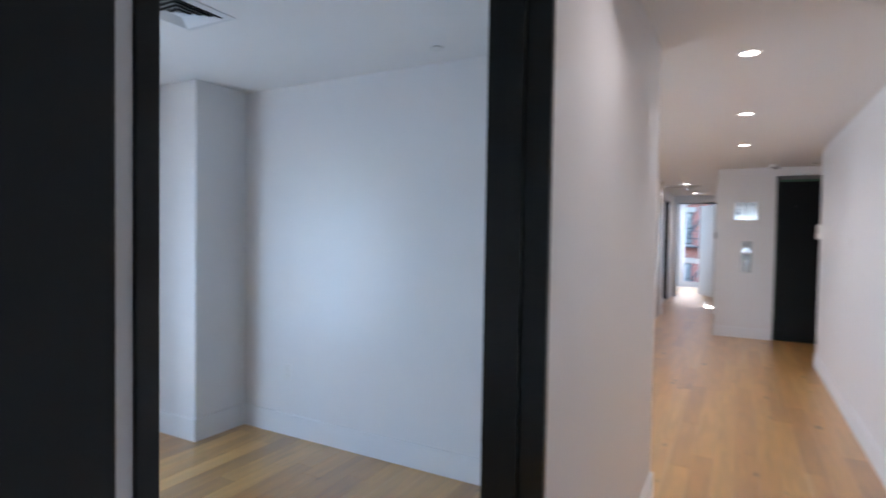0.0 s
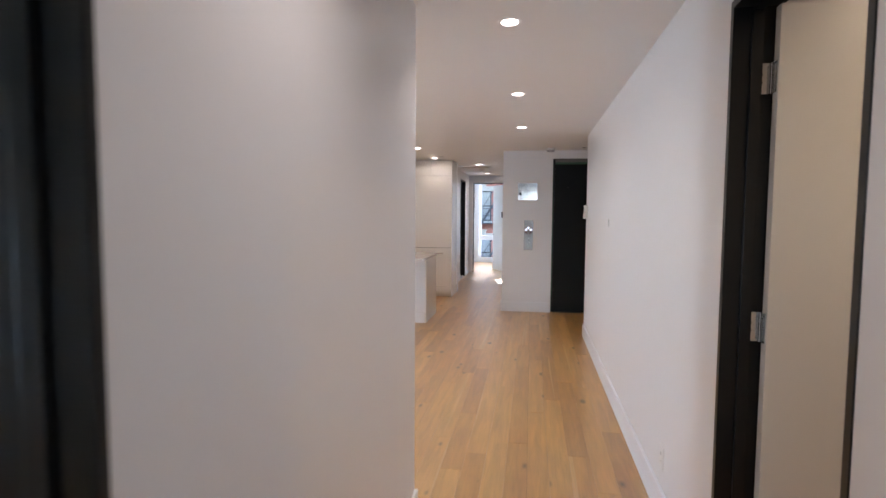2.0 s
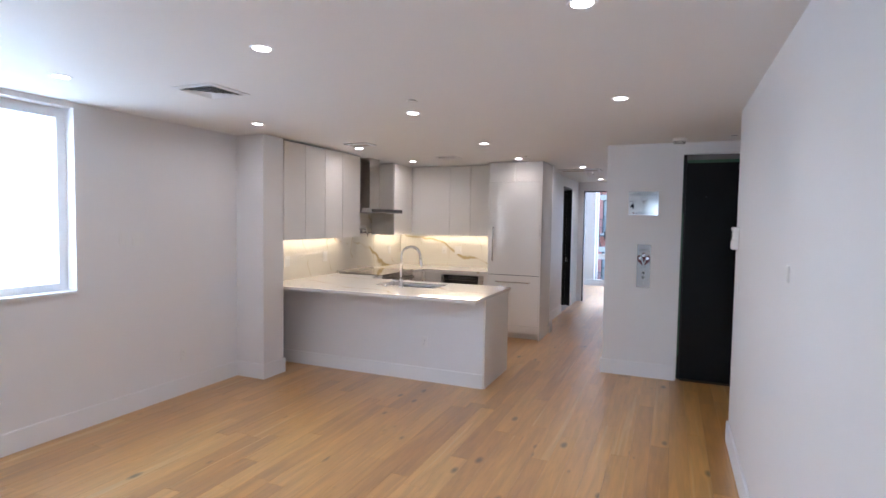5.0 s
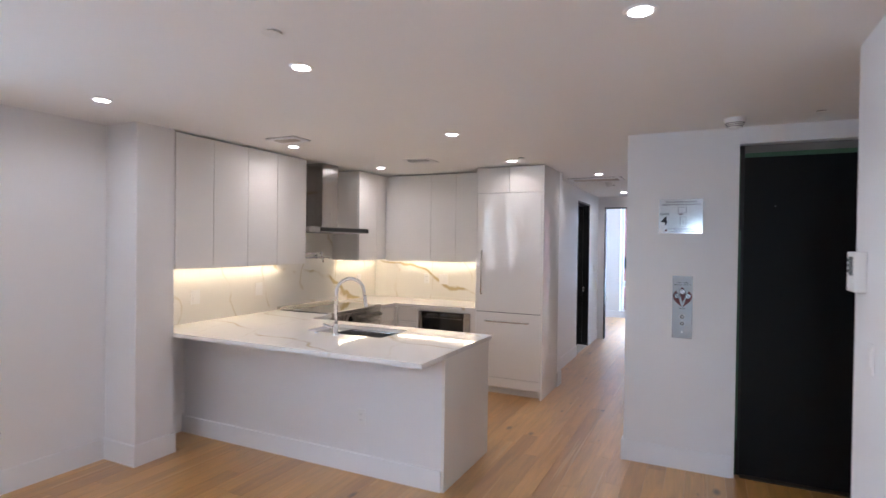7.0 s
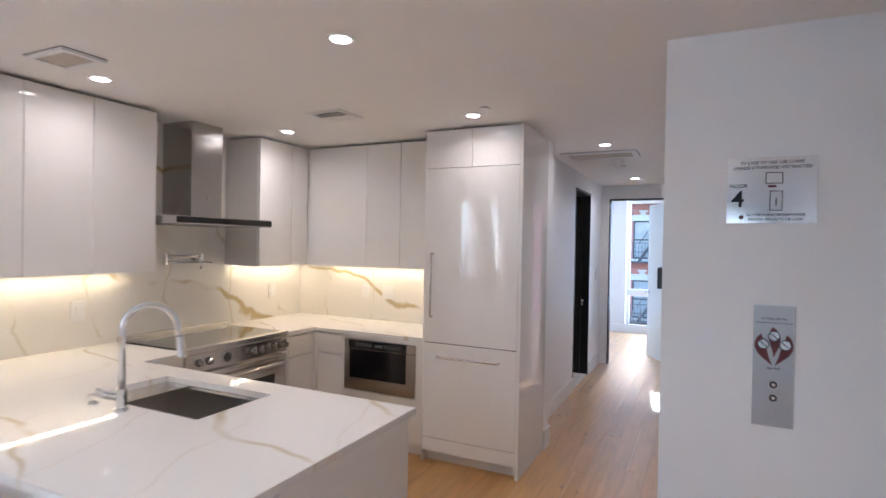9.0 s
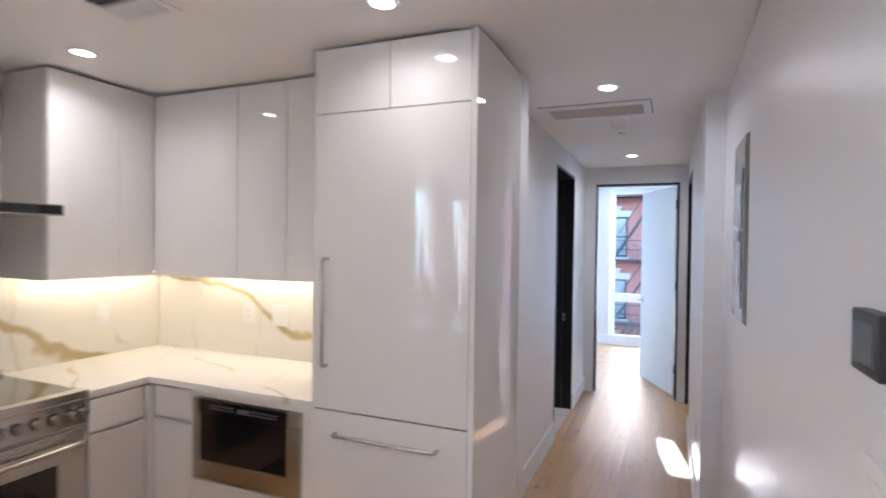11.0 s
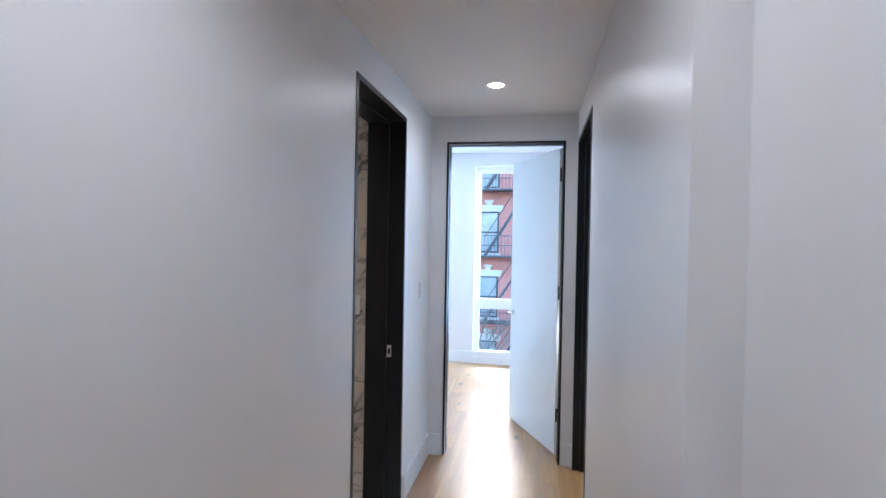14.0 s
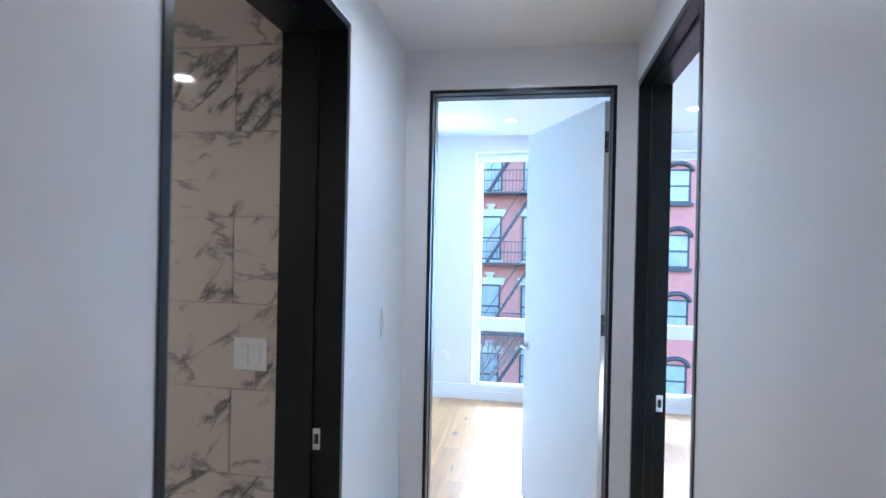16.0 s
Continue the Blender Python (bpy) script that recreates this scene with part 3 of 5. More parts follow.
# ---- windows ----
def window(name, along, a, b, z0, z1, inside, depth, sgn, transom=None, label="white framed window with clear glass"):
    """A fixed window over a low vent; along is the axis of its wall, inside the inner wall face, sgn the outward way."""
    base = ((a + b) / 2, inside, z0) if along == "x" else (inside, (a + b) / 2, z0)
    root = tagged(thing(name, base, label, "window"), kind="structure")
    f0, f1 = inside + sgn * 0.10, inside + sgn * 0.17

    def lay(p0, p1, q0, q1, c, d, bev=0.002):
        q0, q1 = min(q0, q1), max(q0, q1)
        return box(p0, p1, q0, q1, c, d, bev) if along == "x" else box(q0, q1, p0, p1, c, d, bev)

    w = 0.075
    part("window_frame", lay(a, a + w, f0, f1, z0, z1), TRIM, root)
    part("window_frame", lay(b - w, b, f0, f1, z0, z1), TRIM, root)
    part("window_frame", lay(a + w, b - w, f0, f1, z1 - w, z1), TRIM, root)
    part("window_frame", lay(a + w, b - w, f0, f1, z0, z0 + w), TRIM, root)
    panes = [(z0 + w, z1 - w)]
    if transom:
        part("transom", lay(a + w, b - w, f0, f1, transom[0], transom[1]), TRIM, root)
        panes = [(z0 + w, transom[0]), (transom[1], z1 - w)]
    for c, d in panes:
        g = part("pane", lay(a + w, b - w, f0 + sgn * 0.03, f0 + sgn * 0.036, c, d, 0), GLASS, root)
        g.visible_shadow = False
    # white lining and sill in the wall's depth
    part("lining", lay(a, a + 0.012, inside, f0, z0, z1, 0), TRIM, root)
    part("lining", lay(b - 0.012, b, inside, f0, z0, z1, 0), TRIM, root)
    part("window_sill", lay(a + 0.012, b - 0.012, inside - sgn * 0.02, f0, z0, z0 + 0.02), TRIM, root)
    return root


window("window_1", "x", -1.29, -0.30, 0.07, 2.53, 16.95, 0.2, 1, (0.69, 0.825), "tall white window above a low vent pane")
window("window_2", "x", 0.36, 1.42, 0.07, 2.53, 16.95, 0.2, 1, (0.69, 0.825), "tall white window above a low vent pane")
window("window_3", "y", 3.0, 3.76, 1.05, 2.43, -3.57, 0.17, -1)
window("window_4", "y", 4.4, 5.16, 1.05, 2.43, -3.57, 0.17, -1)
window("window_5", "y", 0.0, 1.1, 0.35, 2.3, -3.57, 0.17, -1, (0.85, 1.0))
# unseen window, added as the opening for the back-room lamp
window("window_unseen", "x", -0.05, 0.95, 0.6, 2.2, -2.98, 0.1, -1)

# ---- ceiling fixtures ----
WARM = (1.0, 0.93, 0.89)
WARM_K = (1.0, 0.88, 0.77)


def downlight(x, y, z=H, watts=0.35, color=WARM, spread=158):
    root = thing("downlight", (x, y, z), "small round white recessed ceiling light, switched on", "ceiling light", "recessed ceiling lights")
    bm = disc(x, y, z - 0.004, z + 0.002, 0.056, 0.064, 32)
    part("trim_ring", bm, TRIM, root)
    part("lens", disc(x, y, z - 0.006, z - 0.0035, 0.041, 0.043, 28), LED, root, "glowing light lens")
    d = bpy.data.lights.new("downlight_lamp", "AREA")
    d.shape, d.size, d.energy, d.color = "DISK", 0.082, watts, color
    d.spread = radians(spread)
    lamp = new("downlight_lamp", d)
    lamp.matrix_world = look((x, y, z - 0.009), (x, y, 0))
    return root


for y in (1.33, 2.985, 4.625, 6.309):
    downlight(0.20, y, H, 0.36, WARM, 132)
for y in (4.63, 6.31, 8.036, 9.467):
    downlight(-1.341, y, H, 0.33 if y < 7 else 0.56 if y < 9 else 0.22, WARM if y < 7 else WARM_K, 158)
for y in (4.63, 6.304, 7.991, 9.426):
    downlight(-2.87, y, H, 0.33 if y < 7 else 0.28 if y < 9 else 0.36, WARM if y < 7 else WARM_K, 158)
downlight(-0.714, 10.80, H, 0.46, WARM, 160)
downlight(-0.735, 13.169, H, 0.46, WARM, 160)
downlight(-0.893, 16.305, 2.7, 0.5)
downlight(0.566, 16.03, 2.7, 0.5)
downlight(-2.59, 12.15, H, 0.55, (1.0, 0.82, 0.64))
downlight(1.75, 1.5, H, 0.7, (1.0, 0.80, 0.55))


def diffuser(x0, x1, y0, y1, label="square white louvred ceiling air diffuser", z=H):
    root = thing("ceiling_vent", ((x0 + x1) / 2, (y0 + y1) / 2, z), label, "vent")
    bm = bx(bx(bx(bx(bmesh.new(), x0, x1, y0, y0 + 0.03, z - 0.008, z), x0, x1, y1 - 0.03, y1, z - 0.008, z), x0, x0 + 0.03, y0 + 0.03, y1 - 0.03, z - 0.008, z), x1 - 0.03, x1, y0 + 0.03, y1 - 0.03, z - 0.008, z)
    part("frame", bm, TRIM, root)
    part("backing", box(x0 + 0.03, x1 - 0.03, y0 + 0.03, y1 - 0.03, z - 0.002, z - 0.0005), SLOT, root)
    cx, cy = (x0 + x1) / 2, (y0 + y1) / 2
    n = 6
    for i in range(n):
        y = y0 + 0.03 + (y1 - y0 - 0.06) * (i + 0.5) / n
        bm = box(-(x1 - x0) / 2 + 0.03, (x1 - x0) / 2 - 0.03, -0.014, 0.014, -0.0012, 0.0012)
        bmesh.ops.transform(bm, matrix=pose(cx, y, z - 0.009, 35 if y < cy else -35), verts=bm.verts)
        part("slat", bm, TRIM, root)
    return root


def cone_diffuser(cx, cy, s, label):
    """A square ceiling diffuser: a flat frame and nested sloping square cones over a dark throat."""
    root = thing("ceiling_vent", (cx, cy, H), label, "vent")

    def ring(w0, w1, z0, z1, t):
        bm = bmesh.new()
        v = [[bm.verts.new((cx + sx * w, cy + sy * w, z)) for sx, sy in ((-1, -1), (1, -1), (1, 1), (-1, 1))] for w, z in ((w0, z0), (w1, z1), (w1 - t, z1 + t), (w0 - t, z0 + t))]
        for k in range(4):
            for j in range(4):
                bm.faces.new((v[k][j], v[k][(j + 1) % 4], v[(k + 1) % 4][(j + 1) % 4], v[(k + 1) % 4][j]))
        return bm

    part("frame", ring(s, s - 0.035, H - 0.004, H - 0.010, 0.003), TRIM, root)
    part("backing", box(cx - s + 0.038, cx + s - 0.038, cy - s + 0.038, cy + s - 0.038, H - 0.0015, H - 0.0005), SLOT, root)
    for k in range(4):
        w = (s - 0.045) * (1 - k * 0.24)
        part("slat", ring(w, w - 0.024, H - 0.016, H - 0.004, 0.0015), TRIM, root)
    part("centre_plate", box(cx - 0.02, cx + 0.02, cy - 0.02, cy + 0.02, H - 0.014, H - 0.012), TRIM, root)


cone_diffuser(-2.29, 5.225, 0.175, "square white ceiling air diffuser with nested louvres")
diffuser(-2.34, -2.06, 9.0, 9.255)
cone_diffuser(-2.14, 1.21, 0.175, "square white ceiling air diffuser with nested louvres")


def filter_grille(x0, x1, y0, y1, w, name, label):
    """A ceiling grille: a raised white frame round a woven filter, with a thin shadow gap at the ceiling."""
    root = thing(name, ((x0 + x1) / 2, (y0 + y1) / 2, H), label, "vent")
    bm = bmesh.new()
    for a in ((x0, x1, y0, y0 + w), (x0, x1, y1 - w, y1), (x0, x0 + w, y0 + w, y1 - w), (x1 - w, x1, y0 + w, y1 - w)):
        bx(bm, *a, H - 0.016, H - 0.003)
    part("frame", bm, TRIM, root)
    # dark sheet just wider than the frame paints the shade line round it
    part("shadow_gap", box(x0 - 0.004, x1 + 0.004, y0 - 0.004, y1 + 0.004, H - 0.003, H - 0.0005), SLOT, root)
    part("filter", box(x0 + w, x1 - w, y0 + w, y1 - w, H - 0.009, H - 0.003), GRILLE, root, "beige woven filter")
    return root


filter_grille(-1.160, -0.507, 11.120, 11.475, 0.045, "ceiling_air_return", "white framed return air grille with beige filter")
filter_grille(-2.83, -2.535, 7.615, 7.812, 0.028, "ceiling_vent", "small white framed ceiling grille with beige filter")


def smoke_detector(x, y, r=0.062, slots=3):
    root = thing("smoke_detector", (x, y, H), "round white plastic smoke detector on the ceiling", "smoke detector", "smoke detectors")
    part("base", disc(x, y, H - 0.024, H, r, r * 1.02, 32), PLASTIC, root)
    part("dome", disc(x, y, H - 0.064, H - 0.024, r * 0.62, r * 0.98, 32), PLASTIC, root)
    for i in range(slots):
        part("slot", disc(x, y, H - 0.056 + i * 0.010, H - 0.052 + i * 0.010, r * 0.72 + i * 0.0057, r * 0.76 + i * 0.0057, 32), SLOT, root)
    part("cap", disc(x, y, H - 0.070, H - 0.063, r * 0.3, r * 0.4, 24), PLASTIC, root)


smoke_detector(0.585, 8.27)
smoke_detector(-0.723, 11.62, 0.058, 0)


def cover_plate(x, y, r=0.04):
    root = thing("sprinkler_cover", (x, y, H), "flat round white sprinkler cover plate on the ceiling", "sprinkler", "sprinkler covers")
    part("plate", disc(x, y, H - 0.010, H - 0.006, r * 0.96, r, 32), PLASTIC, root)
    part("collar", disc(x, y, H - 0.006, H, r * 0.7, r * 0.7, 24), SLOT, root)


for p in ((-0.736, 12.08), (-1.156, 5.92), (-1.20, 9.316), (-1.30, 2.16), (1.05, 8.25)):
    cover_plate(*p)


# ---- wall plates ----
def plate(name, at, axis, w, h, kind, label, group=""):
    """A wall plate standing proud of its wall; axis is the way it faces."""
    x, y, z = at
    root = thing(name, at, label, "outlet" if kind == "outlet" else "switch", group)
    n = {"+x": (1, 0), "-x": (-1, 0), "+y": (0, 1), "-y": (0, -1)}[axis]

    def lay(u0, u1, c, d, t0, t1, bev=0.001):
        if n[0]:
            return box(x + n[0] * t0, x + n[0] * t1, y + u0, y + u1, z + c, z + d, bev)
        return box(x + u0, x + u1, y + n[1] * t0, y + n[1] * t1, z + c, z + d, bev)

    part("plate", lay(-w / 2, w / 2, -h / 2, h / 2, 0, 0.006, 0.0015), PLASTIC, root)
    if kind == "outlet":
        for s in (-1, 1):
            face = part("socket", lay(-0.017, 0.017, s * 0.020 - 0.014, s * 0.020 + 0.014, 0.004, 0.0075), PLASTIC, root)
            for u in (-0.006, 0.006):
                part("slot", lay(u - 0.001, u + 0.001, s * 0.020 - 0.004, s * 0.020 + 0.005, 0.006, 0.0078, 0), SLOT, face)
    else:
        k = {"rocker": 1, "double": 2}[kind]
        for i in range(k):
            u = (i - (k - 1) / 2) * 0.046
            part("rocker", lay(u - 0.0165, u + 0.0165, -0.033, 0.033, 0.004, 0.009), PLASTIC, root)
    return root


OUT = "white duplex power outlet with plastic wall plate"
SWI = "white rocker light switch with plastic wall plate"
plate("outlet", (0.988, 2.96, 0.31), "-x", 0.07, 0.115, "outlet", OUT, "power outlets")
plate("switch", (0.988, 5.07, 1.44), "-x", 0.045, 0.07, "rocker", "small white plastic wall sensor plate")
plate("switch", (0.988, 6.78, 1.22), "-x", 0.07, 0.115, "rocker", SWI, "light switches")
plate("outlet", (-1.733, 7.43, 0.40), "-y", 0.07, 0.115, "outlet", OUT, "power outlets")
plate("outlet", (-3.57, 6.10, 0.375), "+x", 0.07, 0.115, "outlet", OUT, "power outlets")
plate("switch", (-3.57, 5.53, 1.455), "+x", 0.07, 0.115, "rocker", SWI, "light switches")
plate("switch", (-3.57, 5.66, 1.45), "+x", 0.115, 0.115, "double", "white double rocker switch with plastic wall plate", "light switches")
plate("outlet", (-2.62, 2.40, 0.45), "-y", 0.07, 0.115, "outlet", OUT, "power outlets")
plate("outlet", (-0.216, 11.54, 0.47), "-x", 0.07, 0.115, "outlet", OUT, "power outlets")
plate("switch", (-0.115, 8.745, 1.265), "-x", 0.12, 0.115, "double", "white double rocker switch with plastic wall plate", "light switches")
plate("switch", (-1.257, 13.61, 1.238), "+x", 0.07, 0.115, "rocker", SWI, "light switches")
plate("outlet", (-1.56, 16.95, 0.42), "-y", 0.07, 0.115, "outlet", OUT, "power outlets")

# ---- elevator lobby ----
el = tagged(thing("elevator_door", (1.09, 8.69, 0), "plain matte black steel elevator door, closed", "elevator door"), kind="")
part("panel", box(0.668, 1.53, 8.665, 8.705, 0.004, 2.30, 0.002), STEELDOOR, el)
part("frame_side", box(0.636, 0.668, 8.655, 8.715, 0.0, 2.352, 0.001), BLACK, el)
part("frame_side", box(1.53, 1.557, 8.655, 8.715, 0.0, 2.352, 0.001), BLACK, el)
part("frame_head", box(0.668, 1.53, 8.655, 8.715, 2.30, 2.352, 0.001), HEADGREY, el, "grey steel head")
part("sill", box(0.668, 1.53, 8.60, 8.665, 0.0, 0.006, 0.001), SILL, el, "dark worn threshold")
part("view_hole", rod((0.86, 8.661, 1.92), (0.86, 8.666, 1.92), 0.005, 16), LATCH, el)
tp = thing("masking_tape", (0.64, 8.65, 0), "strips of green masking tape round the elevator door", "tape")
part("strip", box(0.634, 0.639, 8.590, 8.654, 0.02, 2.30), TAPE, tp)
part("strip", box(0.670, 1.528, 8.658, 8.664, 2.268, 2.298), TAPE, tp)
part("strip", box(0.636, 0.652, 8.648, 8.654, 0.25, 1.75), TAPE, tp)

FACE = 8.578
sg = thing("floor_sign", (0.26, FACE, 1.85), "brushed metal elevator fire notice with black lettering", "sign")
part("plate", box(0.113, 0.407, FACE - 0.004, FACE, 1.725, 1.976, 0.001), PLATE, sg)


def face_text(text, x, z, size, parent, material=INK, align="CENTER", off=0.0048):
    return words(text, size, material, parent, Matrix.Translation((x, FACE - off, z)) @ pose(0, 0, 0, 90), align)


face_text("IN CASE OF FIRE USE STAIRS", 0.262, 1.955, 0.0165, sg)
face_text("UNLESS OTHERWISE INSTRUCTED", 0.262, 1.936, 0.0165, sg)
face_text("FLOOR", 0.152, 1.868, 0.019, sg)
face_text("4", 0.150, 1.815, 0.088, sg)
face_text("NO SMOKING IN ELEVATOR", 0.275, 1.757, 0.0150, sg)
face_text("UNDER PENALTY OF LAW", 0.275, 1.740, 0.0150, sg)


def outline(x0, x1, z0, z1, t, parent, material=INK):
    bm = bmesh.new()
    for a in ((x0, x1, z1 - t, z1), (x0, x1, z0, z0 + t), (x0, x0 + t, z0 + t, z1 - t), (x1 - t, x1, z0 + t, z1 - t)):
        bx(bm, a[0], a[1], FACE - 0.0048, FACE - 0.0036, a[2], a[3])
    part("plan_line", bm, material, parent)


outline(0.242, 0.298, 1.875, 1.918, 0.0025, sg)
outline(0.256, 0.298, 1.773, 1.848, 0.0025, sg)
part("plan_mark", box(0.275, 0.279, FACE - 0.0048, FACE - 0.0036, 1.79, 1.82), INK, sg)
part("plan_mark", box(0.250, 0.276, FACE - 0.0048, FACE - 0.0036, 1.861, 1.869), RED, sg, "small red mark")
part("round_mark", rod((0.163, FACE - 0.0048, 1.748), (0.163, FACE - 0.0036, 1.748), 0.008, 20), RED, sg, "small red round mark")

cp = thing("call_panel", (0.28, FACE, 1.19), "brushed metal elevator call panel with two buttons", "call panel")
part("plate", box(0.213, 0.349, FACE - 0.004, FACE, 0.958, 1.415, 0.001), CALLPLATE, cp)
face_text("In Case Of Fire", 0.281, 1.365, 0.013, cp)
face_text("Elevators Are Out Of Service", 0.281, 1.350, 0.0098, cp)
face_text("Use Exit", 0.281, 1.178, 0.013, cp)


def flame(spine, half):
    """A flat slim petal round a bent spine, pointed at both ends."""
    bm = bmesh.new()
    n = len(spine)
    left, right = [], []
    for i, (x, z) in enumerate(spine):
        a, b = spine[max(0, i - 1)], spine[min(n - 1, i + 1)]
        dx, dz = b[0] - a[0], b[1] - a[1]
        d = math.hypot(dx, dz)
        w = half * math.sin(math.pi * (0.05 + 0.95 * i / (n - 1)) ** 1.35)
        left.append((x - dz / d * w, z + dx / d * w))
        right.append((x + dz / d * w, z - dx / d * w))
    ring = [bm.verts.new((x, FACE - 0.0046, z)) for x, z in left + right[::-1][1:]]
    f = bm.faces.new(ring)
    r = bmesh.ops.extrude_face_region(bm, geom=[f])
    bmesh.ops.translate(bm, verts=[g for g in r["geom"] if isinstance(g, bmesh.types.BMVert)], vec=(0, 0.0008, 0))
    return bm


def bend(side):
    return [(0.281 + side * (0.005 + 0.042 * math.sin(v * 2.1)), 1.190 + 0.118 * v) for v in (0, 0.14, 0.28, 0.42, 0.56, 0.7, 0.85, 1.0)]


for spine, half in (([(0.281 + 0.004 * math.sin(v * 4), 1.222 + 0.112 * v) for v in (0, 0.15, 0.3, 0.45, 0.6, 0.75, 0.9, 1.0)], 0.019), (bend(-1), 0.019), (bend(1), 0.019)):
    part("flame_mark", flame(spine, half), RED, cp, "dark red flame pictogram")
for cx, cz in ((0.281, 1.300), (0.246, 1.268), (0.318, 1.268)):
    ring = part("round_mark", rod((cx, FACE - 0.0058, cz), (cx, FACE - 0.0047, cz), 0.020, 24), INK, cp)
    part("round_field", rod((cx, FACE - 0.0064, cz), (cx, FACE - 0.0058, cz), 0.0165, 24), PLATE, ring)
    bar = box(-0.015, 0.015, -0.0003, 0.0003, -0.0015, 0.0015)
    bmesh.ops.transform(bar, matrix=pose(cx, FACE - 0.0067, cz, 0, 40), verts=bar.verts)
    part("round_bar", bar, INK, ring)
for z in (1.117, 1.067):
    b = part("button_ring", rod((0.282, FACE - 0.008, z), (0.282, FACE - 0.004, z), 0.0165, 28), NICKEL, cp)
    part("button_mark", rod((0.282, FACE - 0.0105, z), (0.282, FACE - 0.0098, z), 0.006, 12), PLATE, b)
    part("button", rod((0.282, FACE - 0.010, z), (0.282, FACE - 0.008, z), 0.0138, 24), DARK, b)
part("key_hole", rod((0.281, FACE - 0.006, 1.005), (0.281, FACE - 0.004, 1.005), 0.005, 16), NICKEL, cp)

th = thing("thermostat", (0.988, 6.93, 1.54), "white wall thermostat with grey display", "thermostat")
part("body", box(0.946, 0.988, 6.86, 6.985, 1.46, 1.62, 0.006), PLASTIC, th)
part("display", box(0.9445, 0.948, 6.885, 6.945, 1.525, 1.60, 0.001), SCREEN, th, "grey display")
for i in range(3):
    part("key", box(0.9445, 0.948, 6.955, 6.975, 1.535 + i * 0.022, 1.548 + i * 0.022, 0.001), SCREEN, th)
ip = thing("intercom", (-0.115, 8.726, 1.495), "black wall intercom with grey screen", "intercom")
part("body", box(-0.140, -0.115, 8.666, 8.786, 1.450, 1.540, 0.004), DARK, ip)
part("screen", box(-0.1415, -0.138, 8.688, 8.770, 1.464, 1.524, 0.001), SCREEN, ip, "grey screen")

ep = thing("electrical_panel", (-0.115, 10.385, 1.70), "grey steel electrical panel cover with closed door", "electrical panel")
cv = box(-0.129, -0.115, 10.165, 10.562, 1.32, 2.072)
for v in cv.verts:
    if v.co.x < -0.12:
        v.co.y += 0.010 if v.co.y < 10.3 else -0.030
        v.co.z += 0.010 if v.co.z < 1.7 else -0.010
part("cover", cv, GREYPANEL, ep)
part("seam", box(-0.1305, -0.1285, 10.223, 10.494, 1.379, 1.951), SLOT, ep, "dark gap round the panel door")
pd = part("panel_door", box(-0.133, -0.128, 10.227, 10.492, 1.381, 1.949, 0.002), GREYPANEL, ep)
part("raised_strip", box(-0.1345, -0.132, 10.229, 10.305, 1.387, 1.943, 0.001), GREYPANEL, pd)
lt = part("latch", box(-0.140, -0.133, 10.230, 10.278, 1.645, 1.688, 0.003), LATCH, pd, "dark grey latch")
part("latch_grip", box(-0.1425, -0.139, 10.259, 10.275, 1.651, 1.682, 0.002), DARK, lt)
for y in (10.190, 10.540):
    for z in (1.443, 1.692, 1.94):
        part("screw", rod((-0.134 + (0.0105 if y > 10.4 else 0), y, z), (-0.126 + (0.0105 if y > 10.4 else 0), y, z), 0.007, 12), NICKEL, ep)

# ---- kitchen ----
W = -3.57
NB = 10.41
structure("backsplash", bx(bx(bmesh.new(), W, W + 0.012, 7.08, 9.46, 0.915, 1.42), W, W + 0.0125, 8.58, 9.46, 1.42, H), SPLASH, "cream quartz backsplash with golden brown veins", "backsplash")
structure("backsplash_north", bx(bx(bmesh.new(), W, W + 0.012, 9.46, NB - 0.012, 0.915, 1.42), W, -1.842, NB - 0.012, NB, 0.915, 1.42), SPLASH, "cream quartz backsplash with golden brown veins", "backsplash")
for p, ax, k in (((W + 0.012, 7.546, 1.135), "+x", "rocker"), ((W + 0.012, 8.288, 1.152), "+x", "rocker"), ((W + 0.012, 10.01, 1.16), "+x", "rocker")):
    plate("switch", p, ax, 0.09, 0.125, k, "white rocker switch plate on the quartz backsplash", "backsplash plates")
plate("outlet", (-2.778, NB - 0.012, 1.175), "-y", 0.075, 0.125, "outlet", OUT, "backsplash plates")
plate("switch", (-2.538, NB - 0.012, 1.175), "-y", 0.118, 0.125, "double", "white double switch plate on the quartz backsplash", "backsplash plates")

UZ0, UZ1, UF = 1.405, 2.455, -3.215


def cabinet(name, x0, x1, y0, y1, z0, z1, face, doors, label, material, door_mat=None, gap=0.0018):
    """A cabinet box with slab fronts. face: the way it faces; doors: (a, b, low, high) along its width."""
    root = thing(name, ((x0 + x1) / 2, (y0 + y1) / 2, z0), label, "cabinet", "kitchen cabinets")
    t = 0.02
    if face == "+x":
        part("body", box(x0, x1 - t - 0.003, y0 + 0.0008, y1 - 0.0008, z0, z1), material, root)
    else:
        part("body", box(x0 + 0.0008, x1 - 0.0008, y0 + t + 0.003, y1, z0, z1), material, root)
    for a, b, c, d in doors:
        if face == "+x":
            bm = box(x1 - t, x1, a + gap, b - gap, c + gap, d - gap, 0.0015)
        else:
            bm = box(a + gap, b - gap, y0, y0 + t, c + gap, d - gap, 0.0015)
        part("door", bm, door_mat or GLOSS, root)
    return root


